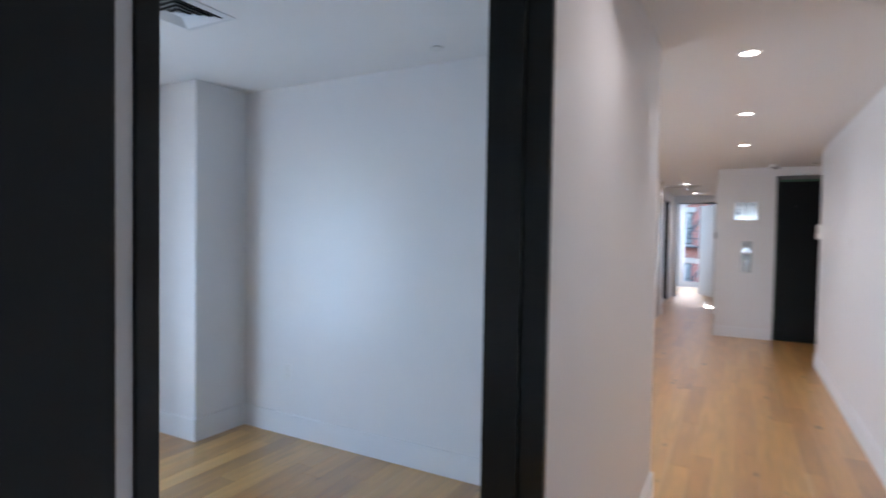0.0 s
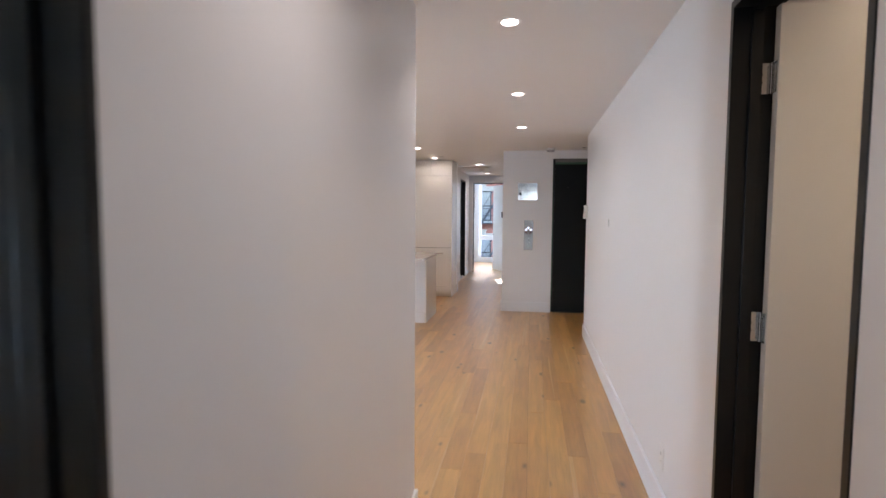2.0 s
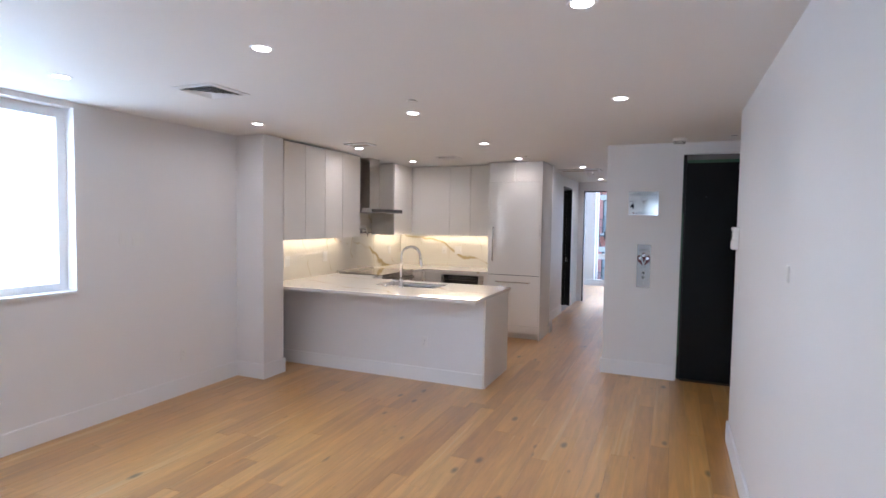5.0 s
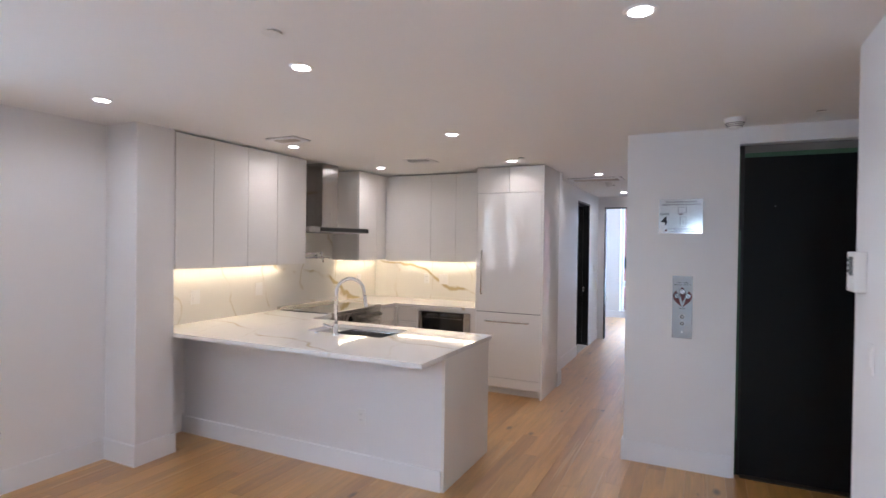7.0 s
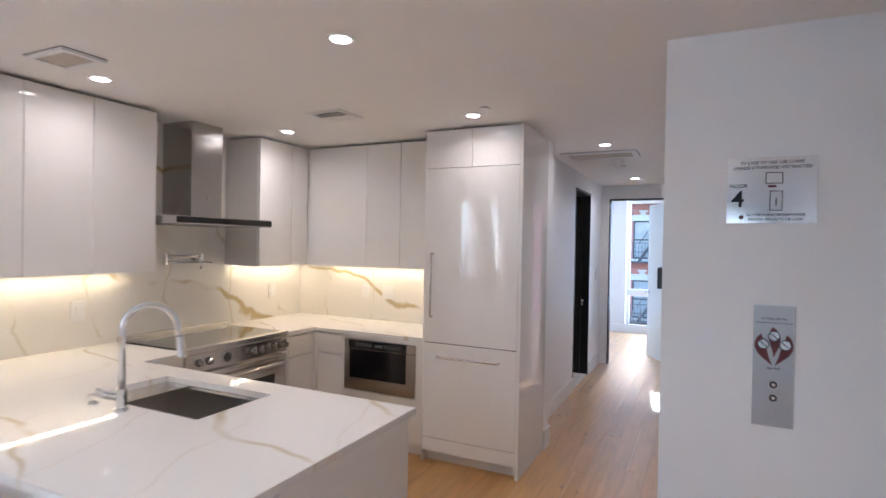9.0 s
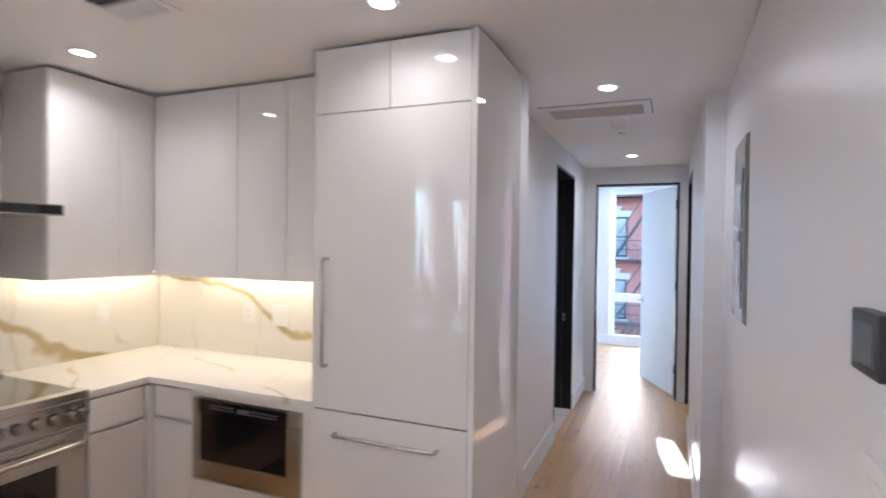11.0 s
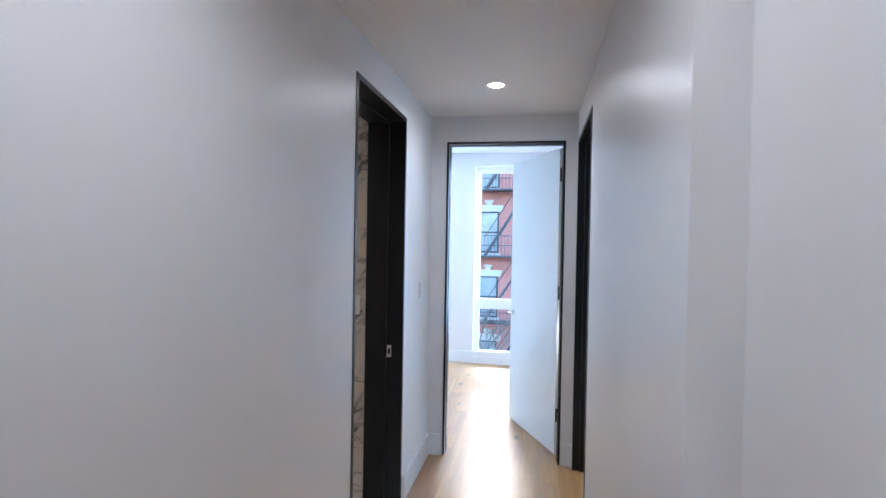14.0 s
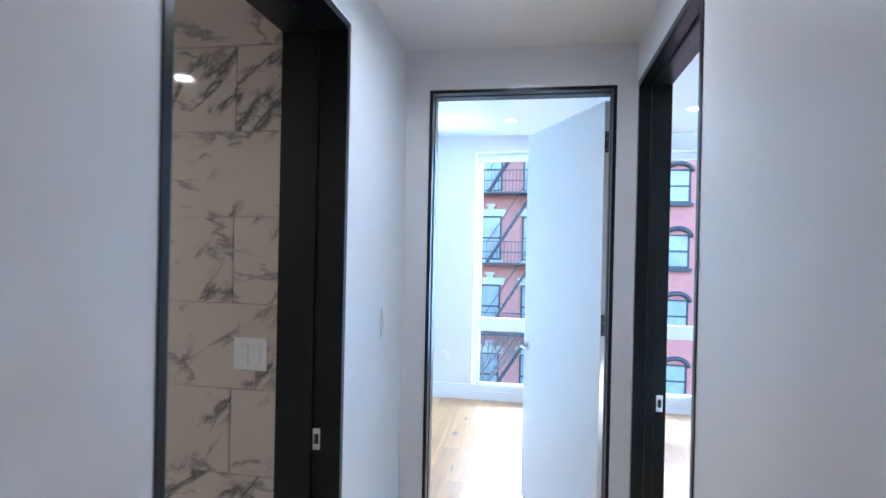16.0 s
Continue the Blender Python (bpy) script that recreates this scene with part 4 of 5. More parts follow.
GL = "glossy white handleless wall cabinet, doors closed"
cabinet("upper_cabinet", W, UF, 7.08, 7.806, UZ0, UZ1, "+x", [(7.08, 7.436, UZ0, UZ1), (7.436, 7.806, UZ0, UZ1)], GL, CARCASS)
cabinet("upper_cabinet", W, UF, 7.806, 8.578, UZ0, UZ1, "+x", [(7.806, 8.17, UZ0, UZ1), (8.17, 8.578, UZ0, UZ1)], GL, CARCASS)
cabinet("upper_cabinet", W, UF + 0.03, 9.465, 10.05, UZ0 + 0.01, UZ1, "+x", [(9.465, 9.84, UZ0 + 0.01, UZ1), (9.84, 10.05, UZ0 + 0.01, UZ1)], GL, CARCASS)
cabinet("upper_cabinet", -3.18, -2.552, 10.052, NB, UZ0 + 0.01, UZ1, "-y", [(-3.18, -2.552, UZ0 + 0.01, UZ1)], GL, CARCASS)
cabinet("upper_cabinet", -2.552, -2.222, 10.052, NB, UZ0 + 0.01, UZ1, "-y", [(-2.552, -2.222, UZ0 + 0.01, UZ1)], GL, CARCASS)
cabinet("upper_cabinet", -2.222, -1.842, 10.052, NB, UZ0 + 0.01, UZ1, "-y", [(-2.222, -1.842, UZ0 + 0.01, UZ1)], GL, CARCASS)


def led_strip(a, b):
    root = thing("led_strip", a, "warm white light strip under the wall cabinets, lit", "light strip", "under-cabinet lights")
    a, b = Vector(a), Vector(b)
    part("lens", box(min(a.x, b.x) - 0.006, max(a.x, b.x) + 0.006, min(a.y, b.y) - 0.006, max(a.y, b.y) + 0.006, a.z - 0.006, a.z), STRIP, root)
    d = b - a
    mid = (a + b) / 2 - Vector((0, 0, 0.010))
    aim = mid + Vector((0.3, 0, -1)) if abs(d.y) > abs(d.x) else mid + Vector((0, -0.3, -1))
    long_x = abs(d.x) > abs(d.y)
    lamp = area_lamp("led_strip_lamp", mid, aim, 0.024, 0.024, 0.22 * d.length, (1.0, 0.79, 0.50))
    # the lamp's long side lies along the cabinet
    side = lamp.matrix_world.to_3x3() @ Vector((1, 0, 0))
    if abs(side.x if long_x else side.y) > 0.7:
        lamp.data.size = d.length
    else:
        lamp.data.size_y = d.length
    return root


led_strip((W + 0.07, 7.10, UZ0), (W + 0.07, 8.56, UZ0))
led_strip((W + 0.07, 9.49, UZ0 + 0.01), (W + 0.07, 10.33, UZ0 + 0.01))
led_strip((-3.15, NB - 0.07, UZ0 + 0.01), (-1.87, NB - 0.07, UZ0 + 0.01))

# tall refrigerator behind white fronts
fr = thing("refrigerator", (-1.465, 10.06, 0), "built-in refrigerator behind glossy white panels", "refrigerator")
part("body", box(-1.835, -1.108, 9.79, NB, 0.10, 2.455), CARCASS, fr)
part("side_panel", box(-1.106, -1.082, 9.757, NB - 0.0005, 0.0, 2.46, 0.0015), GLOSS, fr, "glossy white end panel")
part("side_panel", box(-1.842, -1.832, 9.765, NB - 0.012, 0.0, 2.46, 0.001), GLOSS, fr)
part("toe_kick", box(-1.832, -1.108, 9.83, 9.85, 0.0, 0.10), MATTE, fr)
part("toe_panel", box(-1.829, -1.109, 9.765, 9.785, 0.085, 0.185, 0.001), GLOSS, fr)
for a, b in ((-1.829, -1.468), (-1.465, -1.109)):
    part("top_door", box(a, b, 9.762, 9.784, 2.180, 2.455, 0.0015), GLOSS, fr)
part("gasket", box(-1.827, -1.111, 9.770, 9.783, 0.8885, 0.8945), DARK, fr, "dark rubber gap between door and drawer")
d1 = part("refrigerator_door", box(-1.829, -1.109, 9.762, 9.784, 0.895, 2.176, 0.0015), GLOSS, fr)
d2 = part("freezer_drawer", box(-1.829, -1.109, 9.762, 9.784, 0.189, 0.888, 0.0015), GLOSS, fr)


def bar_handle(p, q, out, parent, r=0.008, material=None):
    """A square bar handle on two posts."""
    p, q, out = Vector(p), Vector(q), Vector(out)
    d = (q - p).normalized()
    m = material or NICKEL
    part("handle", pipe([p, p + out * 0.75, p + out + d * 0.012, q + out - d * 0.012, q + out * 0.75, q], r, 10), m, parent, "satin steel bar handle")


bar_handle((-1.765, 9.762, 1.085), (-1.765, 9.762, 1.55), (0, -0.035, 0), d1)
bar_handle((-1.712, 9.762, 0.795), (-1.235, 9.762, 0.795), (0, -0.035, 0), d2)

# base cabinets
TK = 0.10
BZ = 0.885
BF = 9.785
c1 = cabinet("base_cabinet", -2.868, -2.585, BF, NB, TK, BZ, "-y", [(-2.835, -2.585, 0.715, 0.872), (-2.835, -2.585, TK, 0.70)], "matte white base cabinet with one drawer", CARCASS, MATTE)
c2 = cabinet("base_cabinet", W, -2.868, 9.465, BF + 0.0, TK, BZ, "+x", [(9.465, 9.755, 0.715, 0.872), (9.465, 9.755, TK, 0.70)], "matte white base cabinet with one drawer", CARCASS, MATTE)
part("filler", box(-2.886, -2.837, 9.757, 9.80, TK, 0.872, 0.001), MATTE, c2)
c3 = cabinet("base_cabinet", -2.585, -1.843, BF, NB, TK, BZ, "-y", [(-2.585, -1.843, TK, 0.44)], "matte white base cabinet round the microwave", CARCASS, MATTE)
part("face_frame", bx(bx(bx(bmesh.new(), -2.583, -2.556, BF, BF + 0.02, 0.443, BZ), -1.905, -1.845, BF, BF + 0.02, 0.443, BZ), -2.556, -1.905, BF, BF + 0.02, 0.850, BZ), MATTE, c3)
structure("toe_kick", bx(bx(bmesh.new(), -2.868, -1.843, 9.85, 9.87, 0, TK), -2.95, -2.93, 9.465, 9.85, 0, TK), MATTE, "white toe kick board under the base cabinets", "toe kick")

mw = thing("microwave_drawer", (-2.23, 9.8, 0.46), "stainless steel microwave drawer with black glass front", "microwave")
MY = 9.772
part("body", box(-2.553, -1.908, MY + 0.012, NB - 0.1, 0.452, 0.845), STEEL, mw)
part("front_frame", bx(bx(bx(bmesh.new(), -2.555, -2.505, MY, MY + 0.03, 0.452, 0.775), -1.985, -1.907, MY, MY + 0.03, 0.452, 0.775), -2.505, -1.985, MY, MY + 0.03, 0.452, 0.545), STEEL, mw)
part("window", box(-2.505, -1.985, MY + 0.004, MY + 0.02, 0.545, 0.775), BGLASS, mw, "black glass window")
pn = part("control_panel", box(-2.515, -1.985, MY - 0.004, MY + 0.02, 0.780, 0.846, 0.002), BGLASS, mw, "black glass control panel")
part("corner_block", box(-2.555, -2.517, MY - 0.002, MY + 0.02, 0.780, 0.846, 0.002), STEEL, mw)
part("corner_block", box(-1.983, -1.907, MY - 0.002, MY + 0.02, 0.780, 0.846, 0.002), STEEL, mw)
part("display", box(-2.27, -2.20, MY - 0.0048, MY - 0.0038, 0.802, 0.824), SCREEN, pn)
for i in range(16):
    if not 6 <= i <= 8:
        for z in (0.803, 0.818):
            x = -2.44 + i * 0.026
            part("key_mark", box(x, x + 0.013, MY - 0.0046, MY - 0.0038, z, z + 0.005), GREYPANEL, pn)

# range
rg = thing("range", (-3.2, 9.0, 0), "wide stainless steel range with black glass cooktop", "range")
RX, RY0, RY1 = -2.885, 8.545, 9.455
part("body", box(W + 0.015, RX - 0.02, RY0, RY1, 0.09, 0.90, 0.002), STEEL, rg)
part("cooktop", box(W + 0.06, RX + 0.005, RY0 + 0.006, RY1 - 0.006, 0.90, 0.924, 0.003), BGLASS, rg, "black glass cooktop")
part("front_lip", box(RX - 0.025, RX + 0.028, RY0, RY1, 0.888, 0.930, 0.005), STEEL, rg)
part("back_trim", box(W + 0.014, W + 0.06, RY0, RY1, 0.90, 0.95, 0.003), STEEL, rg)
cpn = part("control_panel", box(RX - 0.03, RX + 0.012, RY0, RY1, 0.770, 0.887, 0.003), STEEL, rg)


def knob(y, r, parent):
    k = part("knob", rod((RX + 0.012, y, 0.828), (RX + 0.045, y, 0.828), r, 20, r * 0.86), NICKEL, parent, "steel control knob")
    part("knob_ring", rod((RX + 0.010, y, 0.828), (RX + 0.016, y, 0.828), r * 1.25, 20), DARK, k)
    part("knob_grip", box(RX + 0.044, RX + 0.056, y - 0.005, y + 0.005, 0.828 - r * 0.8, 0.828 + r * 0.8, 0.002), NICKEL, k)


for y in (8.645, 8.725, 9.095, 9.165, 9.235, 9.305, 9.375, 9.425):
    knob(y, 0.021, cpn)
dial = part("dial", rod((RX + 0.011, 8.865, 0.828), (RX + 0.022, 8.865, 0.828), 0.040, 28), NICKEL, cpn, "round black display")
part("dial_face", rod((RX + 0.021, 8.865, 0.828), (RX + 0.0235, 8.865, 0.828), 0.033, 28), BGLASS, dial)
od = part("oven_door", box(RX - 0.02, RX + 0.015, RY0 + 0.004, RY1 - 0.004, 0.22, 0.755, 0.004), STEEL, rg)
part("oven_window", box(RX + 0.013, RX + 0.017, RY0 + 0.13, RY1 - 0.13, 0.33, 0.62, 0.001), BGLASS, od, "black glass oven window")
bar_handle((RX + 0.015, RY0 + 0.05, 0.70), (RX + 0.015, RY1 - 0.05, 0.70), (0.05, 0, 0), od, 0.013, STEEL)
part("bottom_panel", box(RX - 0.02, RX + 0.010, RY0 + 0.004, RY1 - 0.004, 0.10, 0.212, 0.003), STEEL, rg)
for y in (RY0 + 0.06, RY1 - 0.06):
    for x in (-3.45, -2.98):
        part("leg", rod((x, y, 0), (x, y, 0.095), 0.02), DARK, rg)

# hood
hd = thing("range_hood", (-3.3, 9.0, 1.72), "stainless steel chimney hood with black glass edge", "range hood")
part("canopy", box(W + 0.012, -3.052, 8.60, 9.46, 1.727, 1.782, 0.003), STEELV, hd)
part("front_strip", box(-3.053, -3.046, 8.605, 9.455, 1.735, 1.775, 0.001), BGLASS, hd, "black glass control strip")
ch = part("chimney", box(W + 0.013, -3.25, 8.875, 9.145, 1.782, H - 0.001, 0.002), STEELV, hd)
part("badge", rod((-3.251, 9.02, 1.93), (-3.246, 9.02, 1.93), 0.012, 16), NICKEL, ch)
part("filter", box(W + 0.06, -3.10, 8.66, 9.40, 1.722, 1.729), GREYPANEL, hd, "grey grease filter")

pf = thing("pot_filler", (W + 0.012, 8.97, 1.45), "chrome folding pot filler tap on the backsplash", "tap")
part("wall_flange", rod((W + 0.012, 9.16, 1.465), (W + 0.022, 9.16, 1.465), 0.032, 24), CHROME, pf)
part("valve_body", rod((W + 0.02, 9.16, 1.465), (W + 0.085, 9.16, 1.465), 0.014), CHROME, pf)
part("arm", pipe([(W + 0.08, 9.17, 1.495), (W + 0.09, 9.10, 1.498), (W + 0.12, 8.84, 1.498)], 0.009), CHROME, pf)
part("arm", pipe([(W + 0.12, 8.83, 1.455), (W + 0.15, 9.08, 1.455), (W + 0.16, 9.10, 1.44), (W + 0.16, 9.10, 1.40)], 0.009), CHROME, pf)
part("joint", rod((W + 0.12, 8.83, 1.435), (W + 0.12, 8.83, 1.515), 0.013), CHROME, pf)
part("joint", rod((W + 0.082, 9.17, 1.45), (W + 0.082, 9.17, 1.515), 0.013), CHROME, pf)
part("lever", pipe([(W + 0.16, 9.10, 1.455), (W + 0.20, 9.13, 1.45), (W + 0.22, 9.16, 1.445)], 0.006), CHROME, pf)

# peninsula
pen = thing("peninsula", (-2.3, 7.8, 0), "white peninsula base with painted front and baseboard", "kitchen island")
PX = -1.085
part("front_panel", box(W, PX - 0.022, 7.43, 7.46, 0.0, BZ), PAINT, pen, "white painted front panel")
part("end_panel", box(PX - 0.022, PX, 7.428, 8.215, 0.0, BZ, 0.0015), MATTE, pen, "matte white end panel")
part("back_panel", box(-2.87, PX - 0.022, 8.19, 8.21, TK, BZ), MATTE, pen)
part("toe_kick", box(-2.87, PX - 0.022, 8.12, 8.14, 0, TK), MATTE, pen)
part("bottom", box(W + 0.002, PX - 0.024, 7.462, 8.118, TK - 0.01, TK + 0.01), CARCASS, pen)
part("base_trim", box(W, PX - 0.022, 7.415, 7.43, 0, 0.14, 0.002), TRIM, pen, "white painted baseboard")
part("side_body", box(W, -2.89, 8.19, 8.54, TK, BZ), MATTE, pen)
part("overhang_return", box(W, W + 0.03, 7.095, 7.43, 0.156, BZ), PAINT, pen)

SX0, SX1, SY0, SY1 = -2.46, -1.745, 7.69, 8.10
CT = 0.915
wt = bmesh.new()
for r in ((W + 0.0005, SX0, 7.08, 8.25), (SX1, -1.07, 7.08, 8.25), (SX0, SX1, 7.08, SY0), (SX0, SX1, SY1, 8.25)):
    bx(wt, r[0], r[1], r[2], r[3], BZ, CT)
bmesh.ops.remove_doubles(wt, verts=wt.verts[:], dist=1e-4)
top = thing("worktop", (-2.3, 7.66, BZ), "white quartz worktop with fine brown veins on the peninsula", "worktop")
part("slab", wt, QUARTZ, top)
part("return_slab", box(W + 0.0005, -2.86, 8.2505, 8.542, BZ, CT), QUARTZ, top)
top2 = thing("worktop", (-2.7, 10.0, BZ), "white quartz worktop with fine brown veins beside the range", "worktop")
part("slab", box(W + 0.0125, -2.86, 9.458, NB - 0.0125, BZ, CT), QUARTZ, top2)
part("slab", box(-2.8598, -1.8435, 9.765, NB - 0.0125, BZ, CT), QUARTZ, top2)

sk = thing("sink", (-2.12, 7.9, 0.68), "undermount stainless steel single bowl sink", "sink")
sb = bmesh.new()
for r in ((SX0 - 0.01, SX0, SY0 - 0.01, SY1 + 0.01), (SX1, SX1 + 0.01, SY0 - 0.01, SY1 + 0.01), (SX0, SX1, SY0 - 0.01, SY0), (SX0, SX1, SY1, SY1 + 0.01)):
    bx(sb, r[0], r[1], r[2], r[3], 0.68, BZ)
bx(sb, SX0 - 0.01, SX1 + 0.01, SY0 - 0.01, SY1 + 0.01, 0.67, 0.68)
part("bowl", sb, STEEL, sk)
part("drain", disc(-2.12, 7.9, 0.680, 0.685, 0.05, 0.045), CHROME, sk)
part("ledge_rail", box(SX0, SX1, SY1 - 0.02, SY1, 0.868, 0.876), STEEL, sk)
part("drain_board", box(SX0, SX0 + 0.17, SY0 + 0.005, SY1 - 0.005, 0.878, 0.886, 0.002), STEEL, sk, "steel drain tray across the bowl")

fc = thing("faucet", (-2.11, 7.625, CT), "tall chrome pull-down kitchen faucet", "faucet")
part("base", disc(-2.11, 7.625, CT, CT + 0.012, 0.028, 0.026), CHROME, fc)
part("column", rod((-2.11, 7.625, CT + 0.01), (-2.11, 7.625, CT + 0.09), 0.020, 24), CHROME, fc)
dirx, diry = 0.75, 0.66
arc = [(-2.11, 7.625, CT + 0.08), (-2.11, 7.625, CT + 0.33)]
for k in range(1, 13):
    a = math.pi * k / 12
    s = 0.105 * (1 - math.cos(a))
    arc.append((-2.11 + dirx * s, 7.625 + diry * s, CT + 0.33 + 0.105 * math.sin(a)))
ex, ey, ez = arc[-1]
arc.append((ex + 0.004, ey + 0.004, ez - 0.03))
part("spout", pipe(arc, 0.0135, 14), CHROME, fc)
part("spray_head", rod((ex + 0.004, ey + 0.004, ez - 0.03), (ex + 0.012, ey + 0.010, ez - 0.115), 0.016, 20, 0.019), CHROME, fc)
part("lever", pipe([(-2.11, 7.625, CT + 0.06), (-2.155, 7.60, CT + 0.065), (-2.20, 7.58, CT + 0.085)], 0.008), CHROME, fc)
bt = thing("air_switch", (-2.30, 7.625, CT), "small round chrome button on the worktop", "button")
part("collar", disc(-2.30, 7.63, CT, CT + 0.008, 0.022, 0.020), CHROME, bt)
part("button", disc(-2.30, 7.63, CT + 0.008, CT + 0.014, 0.014, 0.012), CHROME, bt)

# ---- street ----
structure("ground", box(-300, 300, -260, 400, -11.2, -11.0), ASPHALT, "grey asphalt street and ground", "ground")
structure("pavement", box(-40, 40, 31.2, 35.6, -11.0, -10.85), PAVING, "grey concrete pavement", "pavement")


def far_window(x, z, w, h, y, parent, lintel):
    root = part("window", box(x - w / 2, x + w / 2, y - 0.02, y + 0.02, z, z + h), FARGLASS, parent)
    fr_ = bmesh.new()
    for a in ((x - w / 2 - 0.07, x - w / 2, z, z + h), (x + w / 2, x + w / 2 + 0.07, z, z + h), (x - w / 2, x + w / 2, z + h - 0.07, z + h), (x - w / 2, x + w / 2, z, z + 0.08), (x - w / 2, x + w / 2, z + h * 0.5 - 0.035, z + h * 0.5 + 0.035), ):
        bx(fr_, a[0], a[1], y - 0.07, y - 0.02, a[2], a[3])
    part("frame", fr_, SASH, root)
    part("sill", box(x - w / 2 - 0.15, x + w / 2 + 0.15, y - 0.22, y + 0.02, z - 0.14, z), LIMESTONE if lintel else SASH, root)
    if lintel:
        bm = box(x - w / 2 - 0.20, x + w / 2 + 0.20, y - 0.16, y + 0.02, z + h, z + h + 0.30)
        for v in bm.verts:
            if v.co.z > z + h + 0.1:
                v.co.x += 0.06 if v.co.x > x else -0.06
        bx(bm, x - 0.12, x + 0.12, y - 0.22, y + 0.02, z + h + 0.30, z + h + 0.46)
        bx(bm, x - 0.20, x + 0.20, y - 0.20, y + 0.02, z + h + 0.44, z + h + 0.54)
        part("lintel", bm, LIMESTONE, root)
    else:
        pts = [(x + (w / 2 + 0.13) * math.cos(a), y - 0.06, z + h - 0.10 + 0.36 * math.sin(a)) for a in [math.pi * k / 10 for k in range(11)]]
        part("arch", pipe(pts, 0.10, 6), SASH, root)
    return root


def facade(name, x0, x1, y, z1, material, label, cols, floor0, step, w, h, lintel):
    root = tagged(thing(name, ((x0 + x1) / 2, y, -11.0), label, "building"))
    part("wall", box(x0, x1, y, y + 10, -11.0, z1), material, root)
    part("cornice", box(x0, x1, y - 0.45, y, z1 - 0.7, z1, 0.05), SASH, root)
    for i in range(-3, 4):
        for x in cols:
            if floor0 + i * step + h < z1 - 0.8:
                far_window(x, floor0 + i * step, w, h, y, root, lintel)
    return root


FY = 35.6
WALLZ = 10.85
b1 = facade("brick_building", -14.0, 2.6, FY, WALLZ, BRICK, "red brick apartment house with limestone lintels", (-10.15, -8.3, -6.45, -4.6, -2.75, -0.9, 0.95), 1.03, 3.05, 0.80, 1.95, True)
b2 = facade("rose_building", 2.6, 18.0, FY, WALLZ, BRICK2, "rose painted brick house with dark arched windows", (3.35, 5.15, 6.95, 8.75, 10.55, 12.35), 0.87, 2.75, 0.78, 1.42, False)

# iron fire escape on the brick house
fe = thing("fire_escape", (-0.9, FY - 0.5, -8), "black iron fire escape with slanted stairs", "fire escape")
for i in range(-3, 3):
    z = 0.92 + i * 3.05
    part("platform", box(-3.9, 0.5, FY - 1.1, FY - 0.05, z - 0.06, z), IRON, fe)
    rail = bmesh.new()
    for zz in (0.45, 0.9):
        bx(rail, -3.9, 0.5, FY - 1.12, FY - 1.08, z + zz, z + zz + 0.035)
    for k in range(30):
        x = -3.9 + k * 4.4 / 29
        bx(rail, x - 0.009, x + 0.009, FY - 1.11, FY - 1.09, z, z + 0.9)
    part("railing", rail, IRON, fe)
    part("bracket", rod((-3.3, FY, z - 0.7), (-3.3, FY - 1.0, z - 0.06), 0.03, 6), IRON, fe)
    part("bracket", rod((-0.1, FY, z - 0.7), (-0.1, FY - 1.0, z - 0.06), 0.03, 6), IRON, fe)
    if i < 2:
        st = bmesh.new()
        for yy in (FY - 0.98, FY - 0.55):
            rod((-2.85, yy, z), (-0.9, yy, z + 3.05), 0.05, 6, bm=st)
        for k in range(1, 12):
            f = k / 12
            bx(st, -2.85 + 1.95 * f - 0.10, -2.85 + 1.95 * f + 0.10, FY - 0.98, FY - 0.55, z + 3.05 * f - 0.015, z + 3.05 * f + 0.015)
        rod((-2.85, FY - 1.0, z + 0.85), (-0.9, FY - 1.0, z + 3.90), 0.02, 6, bm=st)
        part("stair", st, IRON, fe)

# bare street tree
tree = thing("bare_tree", (-3.2, 32.2, -10.85), "bare winter street tree with thin grey branches", "tree")
rt = random.Random(4)
part("trunk", rod((-3.2, 32.2, -10.85), (-3.1, 32.2, -4.6), 0.20, 10, 0.12), BARK, tree)
br = bmesh.new()


def grow(p, d, length, r, depth):
    q = p + d * length
    rod(p, q, r, 5 if depth > 1 else 4, r * 0.65, bm=br)
    if depth:
        for _ in range(3 if depth > 1 else 4):
            nd = (d + Vector((rt.uniform(-0.7, 0.7), rt.uniform(-0.7, 0.7), rt.uniform(-0.1, 0.6)))).normalized()
            grow(p.lerp(q, rt.uniform(0.55, 1.0)), nd, length * rt.uniform(0.6, 0.8), r * 0.55, depth - 1)


for _ in range(4):
    grow(Vector((-3.1, 32.2, -4.8)), Vector((rt.uniform(-0.6, 0.6), rt.uniform(-0.5, 0.5), 1)).normalized(), 1.7, 0.075, 4)
part("crown", br, BARK, tree)

# ---- pieces of tiling and flooring ----
structure("tile_bed", box(-3.1, -1.481, 13.157, 13.1648, 0, H), GROUT, "grey grout bed behind the marble tiles", "wall")
tb = bpy.data.objects["tile_bed"]
TM = {}


def tile(w, h):
    key = (round(w, 3), round(h, 3))
    if key not in TM:
        bm = box(0, w, -0.006, 0, 0, h, 0)
        fr_e = [e for e in bm.edges if all(v.co.y < -0.003 for v in e.verts)]
        bmesh.ops.bevel(bm, geom=fr_e, offset=0.001, segments=1, affect="EDGES")
        bmesh.ops.recalc_face_normals(bm, faces=bm.faces[:])
        me = bpy.data.meshes.new("tile")
        bm.to_mesh(me)
        bm.free()
        me.materials.append(MARBLE)
        TM[key] = me
    return TM[key]


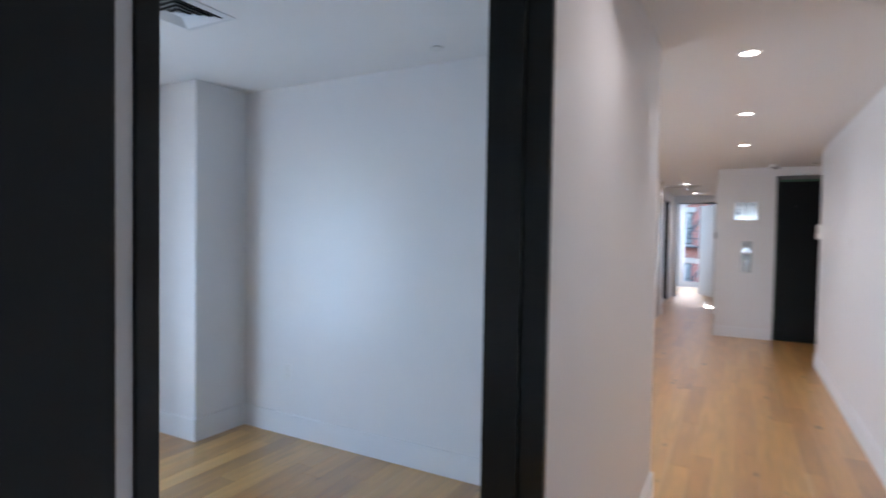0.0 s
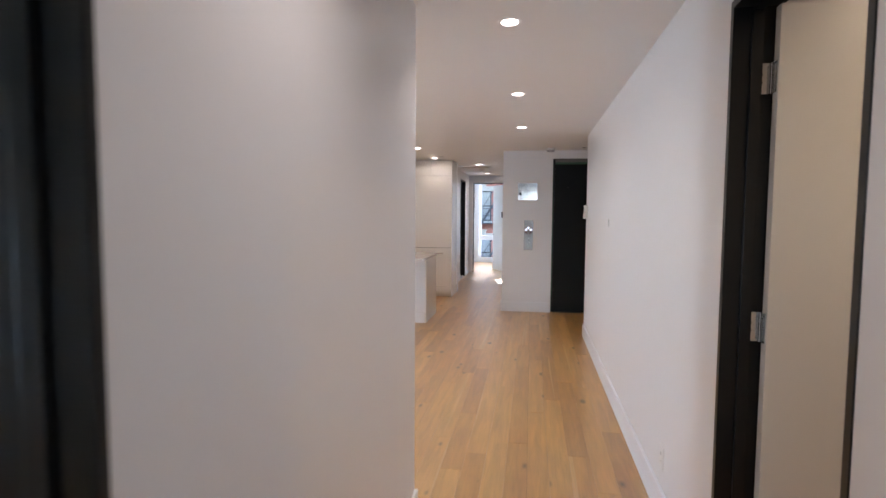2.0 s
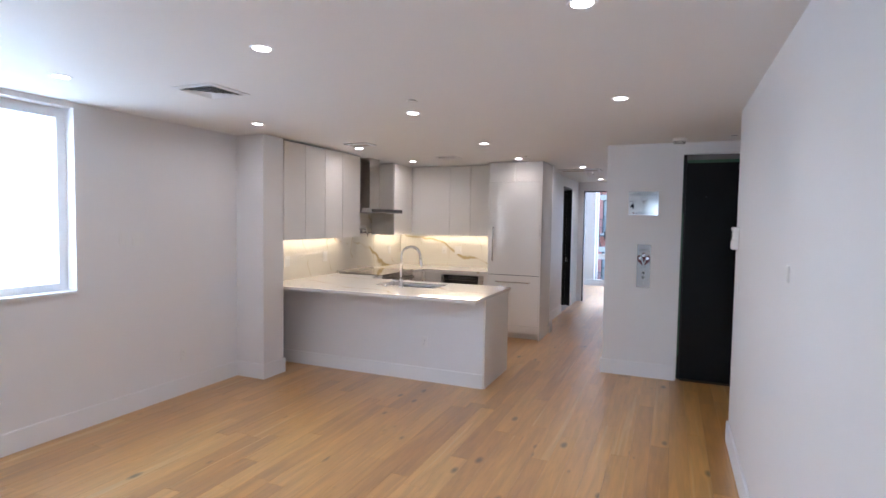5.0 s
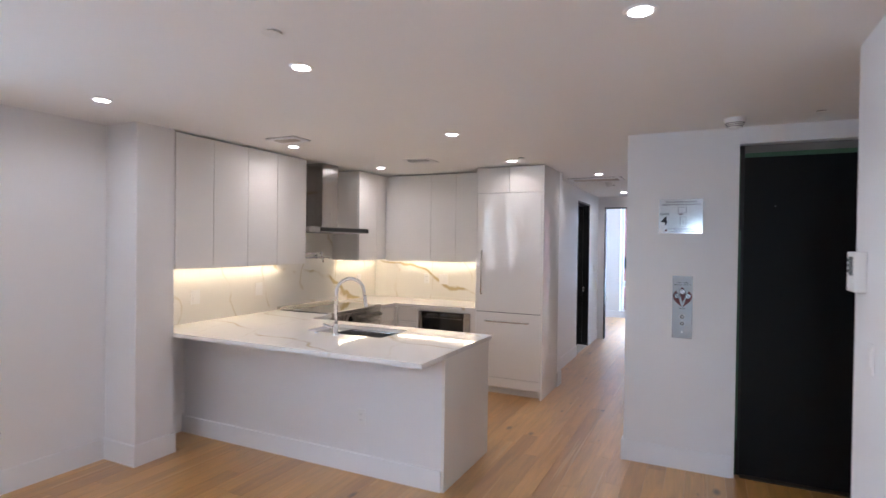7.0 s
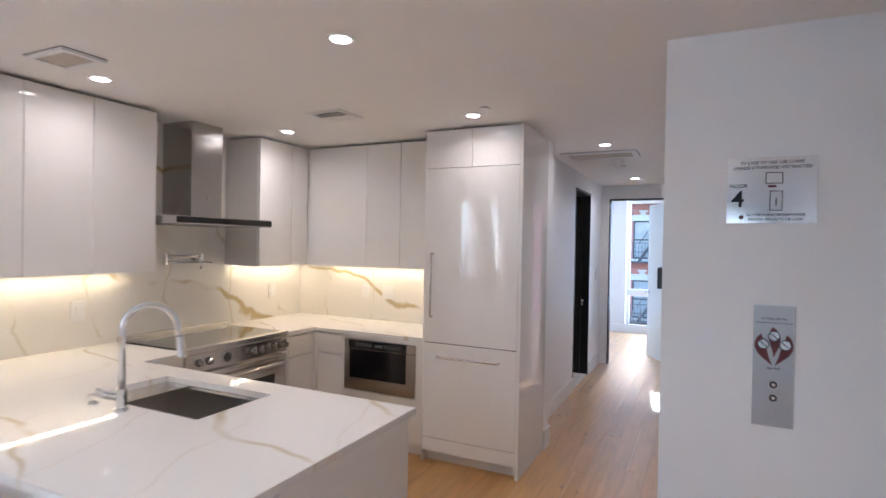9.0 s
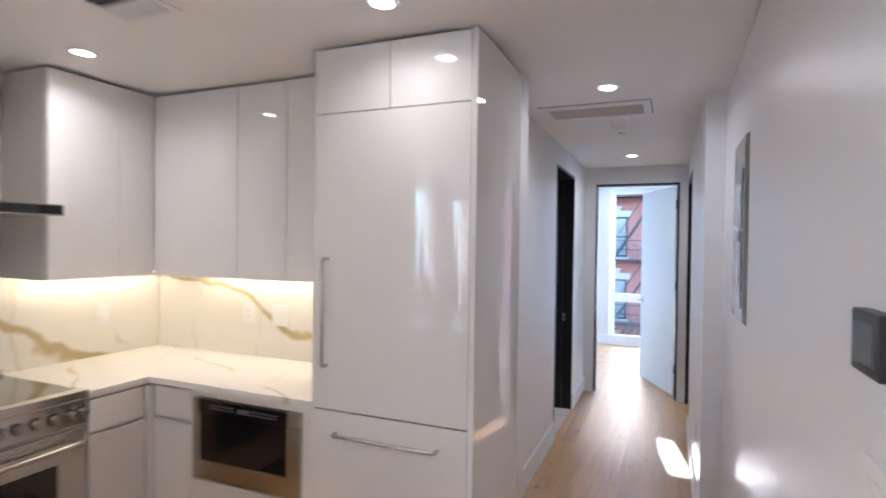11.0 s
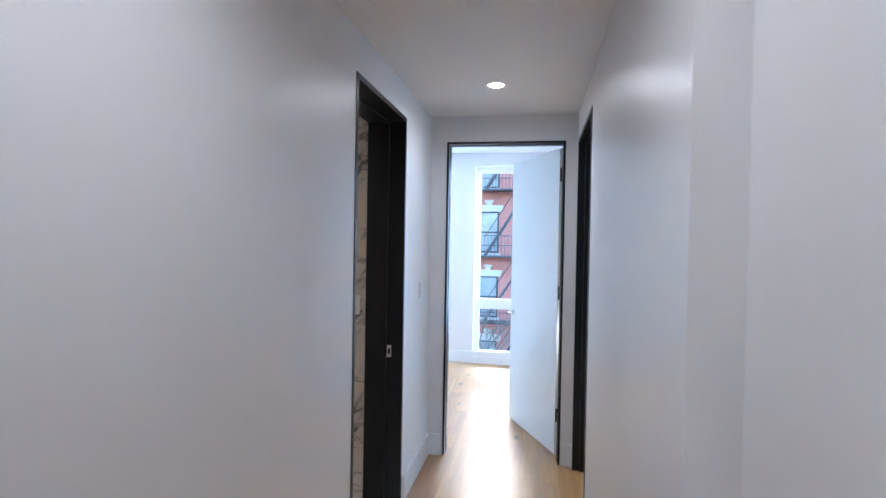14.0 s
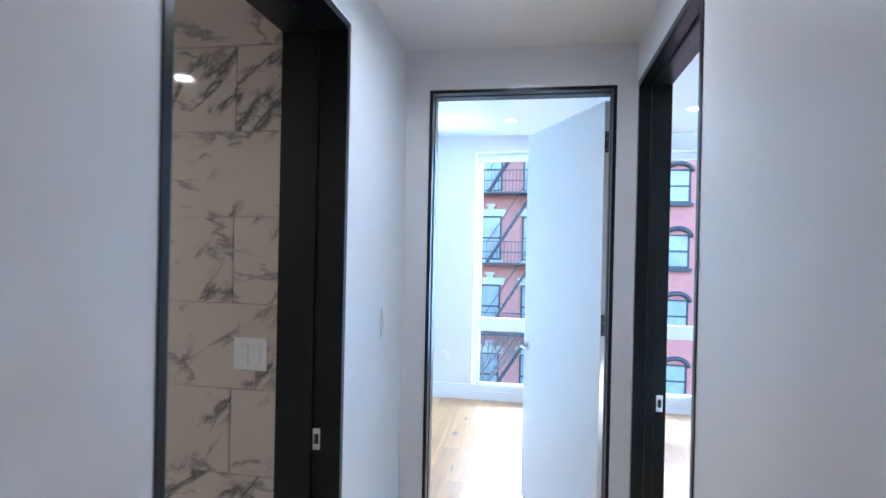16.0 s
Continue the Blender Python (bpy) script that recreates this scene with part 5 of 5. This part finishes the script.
TH, TW = 0.2945, 0.60
z = 1.937 - 7 * TH
row = 0
while z < H - 0.01:
    z0_, z1_ = max(z, 0.003), min(z + TH - 0.003, H - 0.002)
    x = -1.66 - (0.0 if row % 2 == 1 else 0.30) - 3 * TW
    while x < -1.483:
        a, b = max(x, -3.098), min(x + TW - 0.003, -1.483)
        if b - a > 0.02 and z1_ - z0_ > 0.01:
            ob = new("tile", tile(b - a, z1_ - z0_))
            ob.location = (a, 13.157, z0_)
            ob.parent = tb
        x += TW
    z += TH
    row += 1
plate("switch", (-1.588, 13.151, 1.175), "-y", 0.122, 0.112, "double", "white double rocker switch on marble tiles", "light switches")

structure("bathroom_floor", box(-3.1, -1.262, 11.52, 13.156, -0.012, 0.010, 0.001), QUARTZ, "pale stone bathroom floor with a flush sill", "floor")

# oak boards, each with eased edges
fl = bpy.data.objects["floor"]
PW = 0.127
PM = {}


def board_bm(bm, x, y, w, ln):
    t, e = 0.014, 0.0006
    lo = [bm.verts.new((x + a, y + b, -t)) for a, b in ((0, 0), (w, 0), (w, ln), (0, ln))]
    mid = [bm.verts.new((x + a, y + b, -e)) for a, b in ((0, 0), (w, 0), (w, ln), (0, ln))]
    up = [bm.verts.new((x + a, y + b, 0)) for a, b in ((e, e), (w - e, e), (w - e, ln - e), (e, ln - e))]
    bm.faces.new(up)
    for k in range(4):
        j = (k + 1) % 4
        bm.faces.new((lo[k], lo[j], mid[j], mid[k]))
        bm.faces.new((mid[k], mid[j], up[j], up[k]))


def board(w, ln):
    key = (round(w, 3), round(ln, 3))
    if key not in PM:
        bm = bmesh.new()
        board_bm(bm, 0, 0, w, ln)
        me = bpy.data.meshes.new("board")
        bm.to_mesh(me)
        bm.free()
        me.materials.append(OAKM)
        PM[key] = me
    return PM[key]


rb = random.Random(11)
rest = bmesh.new()
count = 0
x = -3.74
while x < 3.05:
    y = -3.0 - rb.uniform(0, 1.6)
    while y < 16.95:
        ln = rb.choice((0.9, 1.2, 1.5, 1.8, 2.1, 2.4))
        a, b = max(y, -3.0), min(y + ln, 16.95)
        near = (x > -1.3 and x < 1.0 and b > -0.4) or (x <= -1.3 and b > 3.2 and a < 7.0)
        if b - a > 0.03:
            if near and count < 300:
                ob = new("board", board(PW - 0.0008, b - a - 0.0008))
                ob.location = (x, a, 0)
                ob.parent = fl
                count += 1
            else:
                board_bm(rest, x, a, PW - 0.0008, b - a - 0.0008)
        y += ln
    x += PW
rest_ob = part("boards", rest, OAKM, fl)
tagged(rest_ob, kind="stuff")
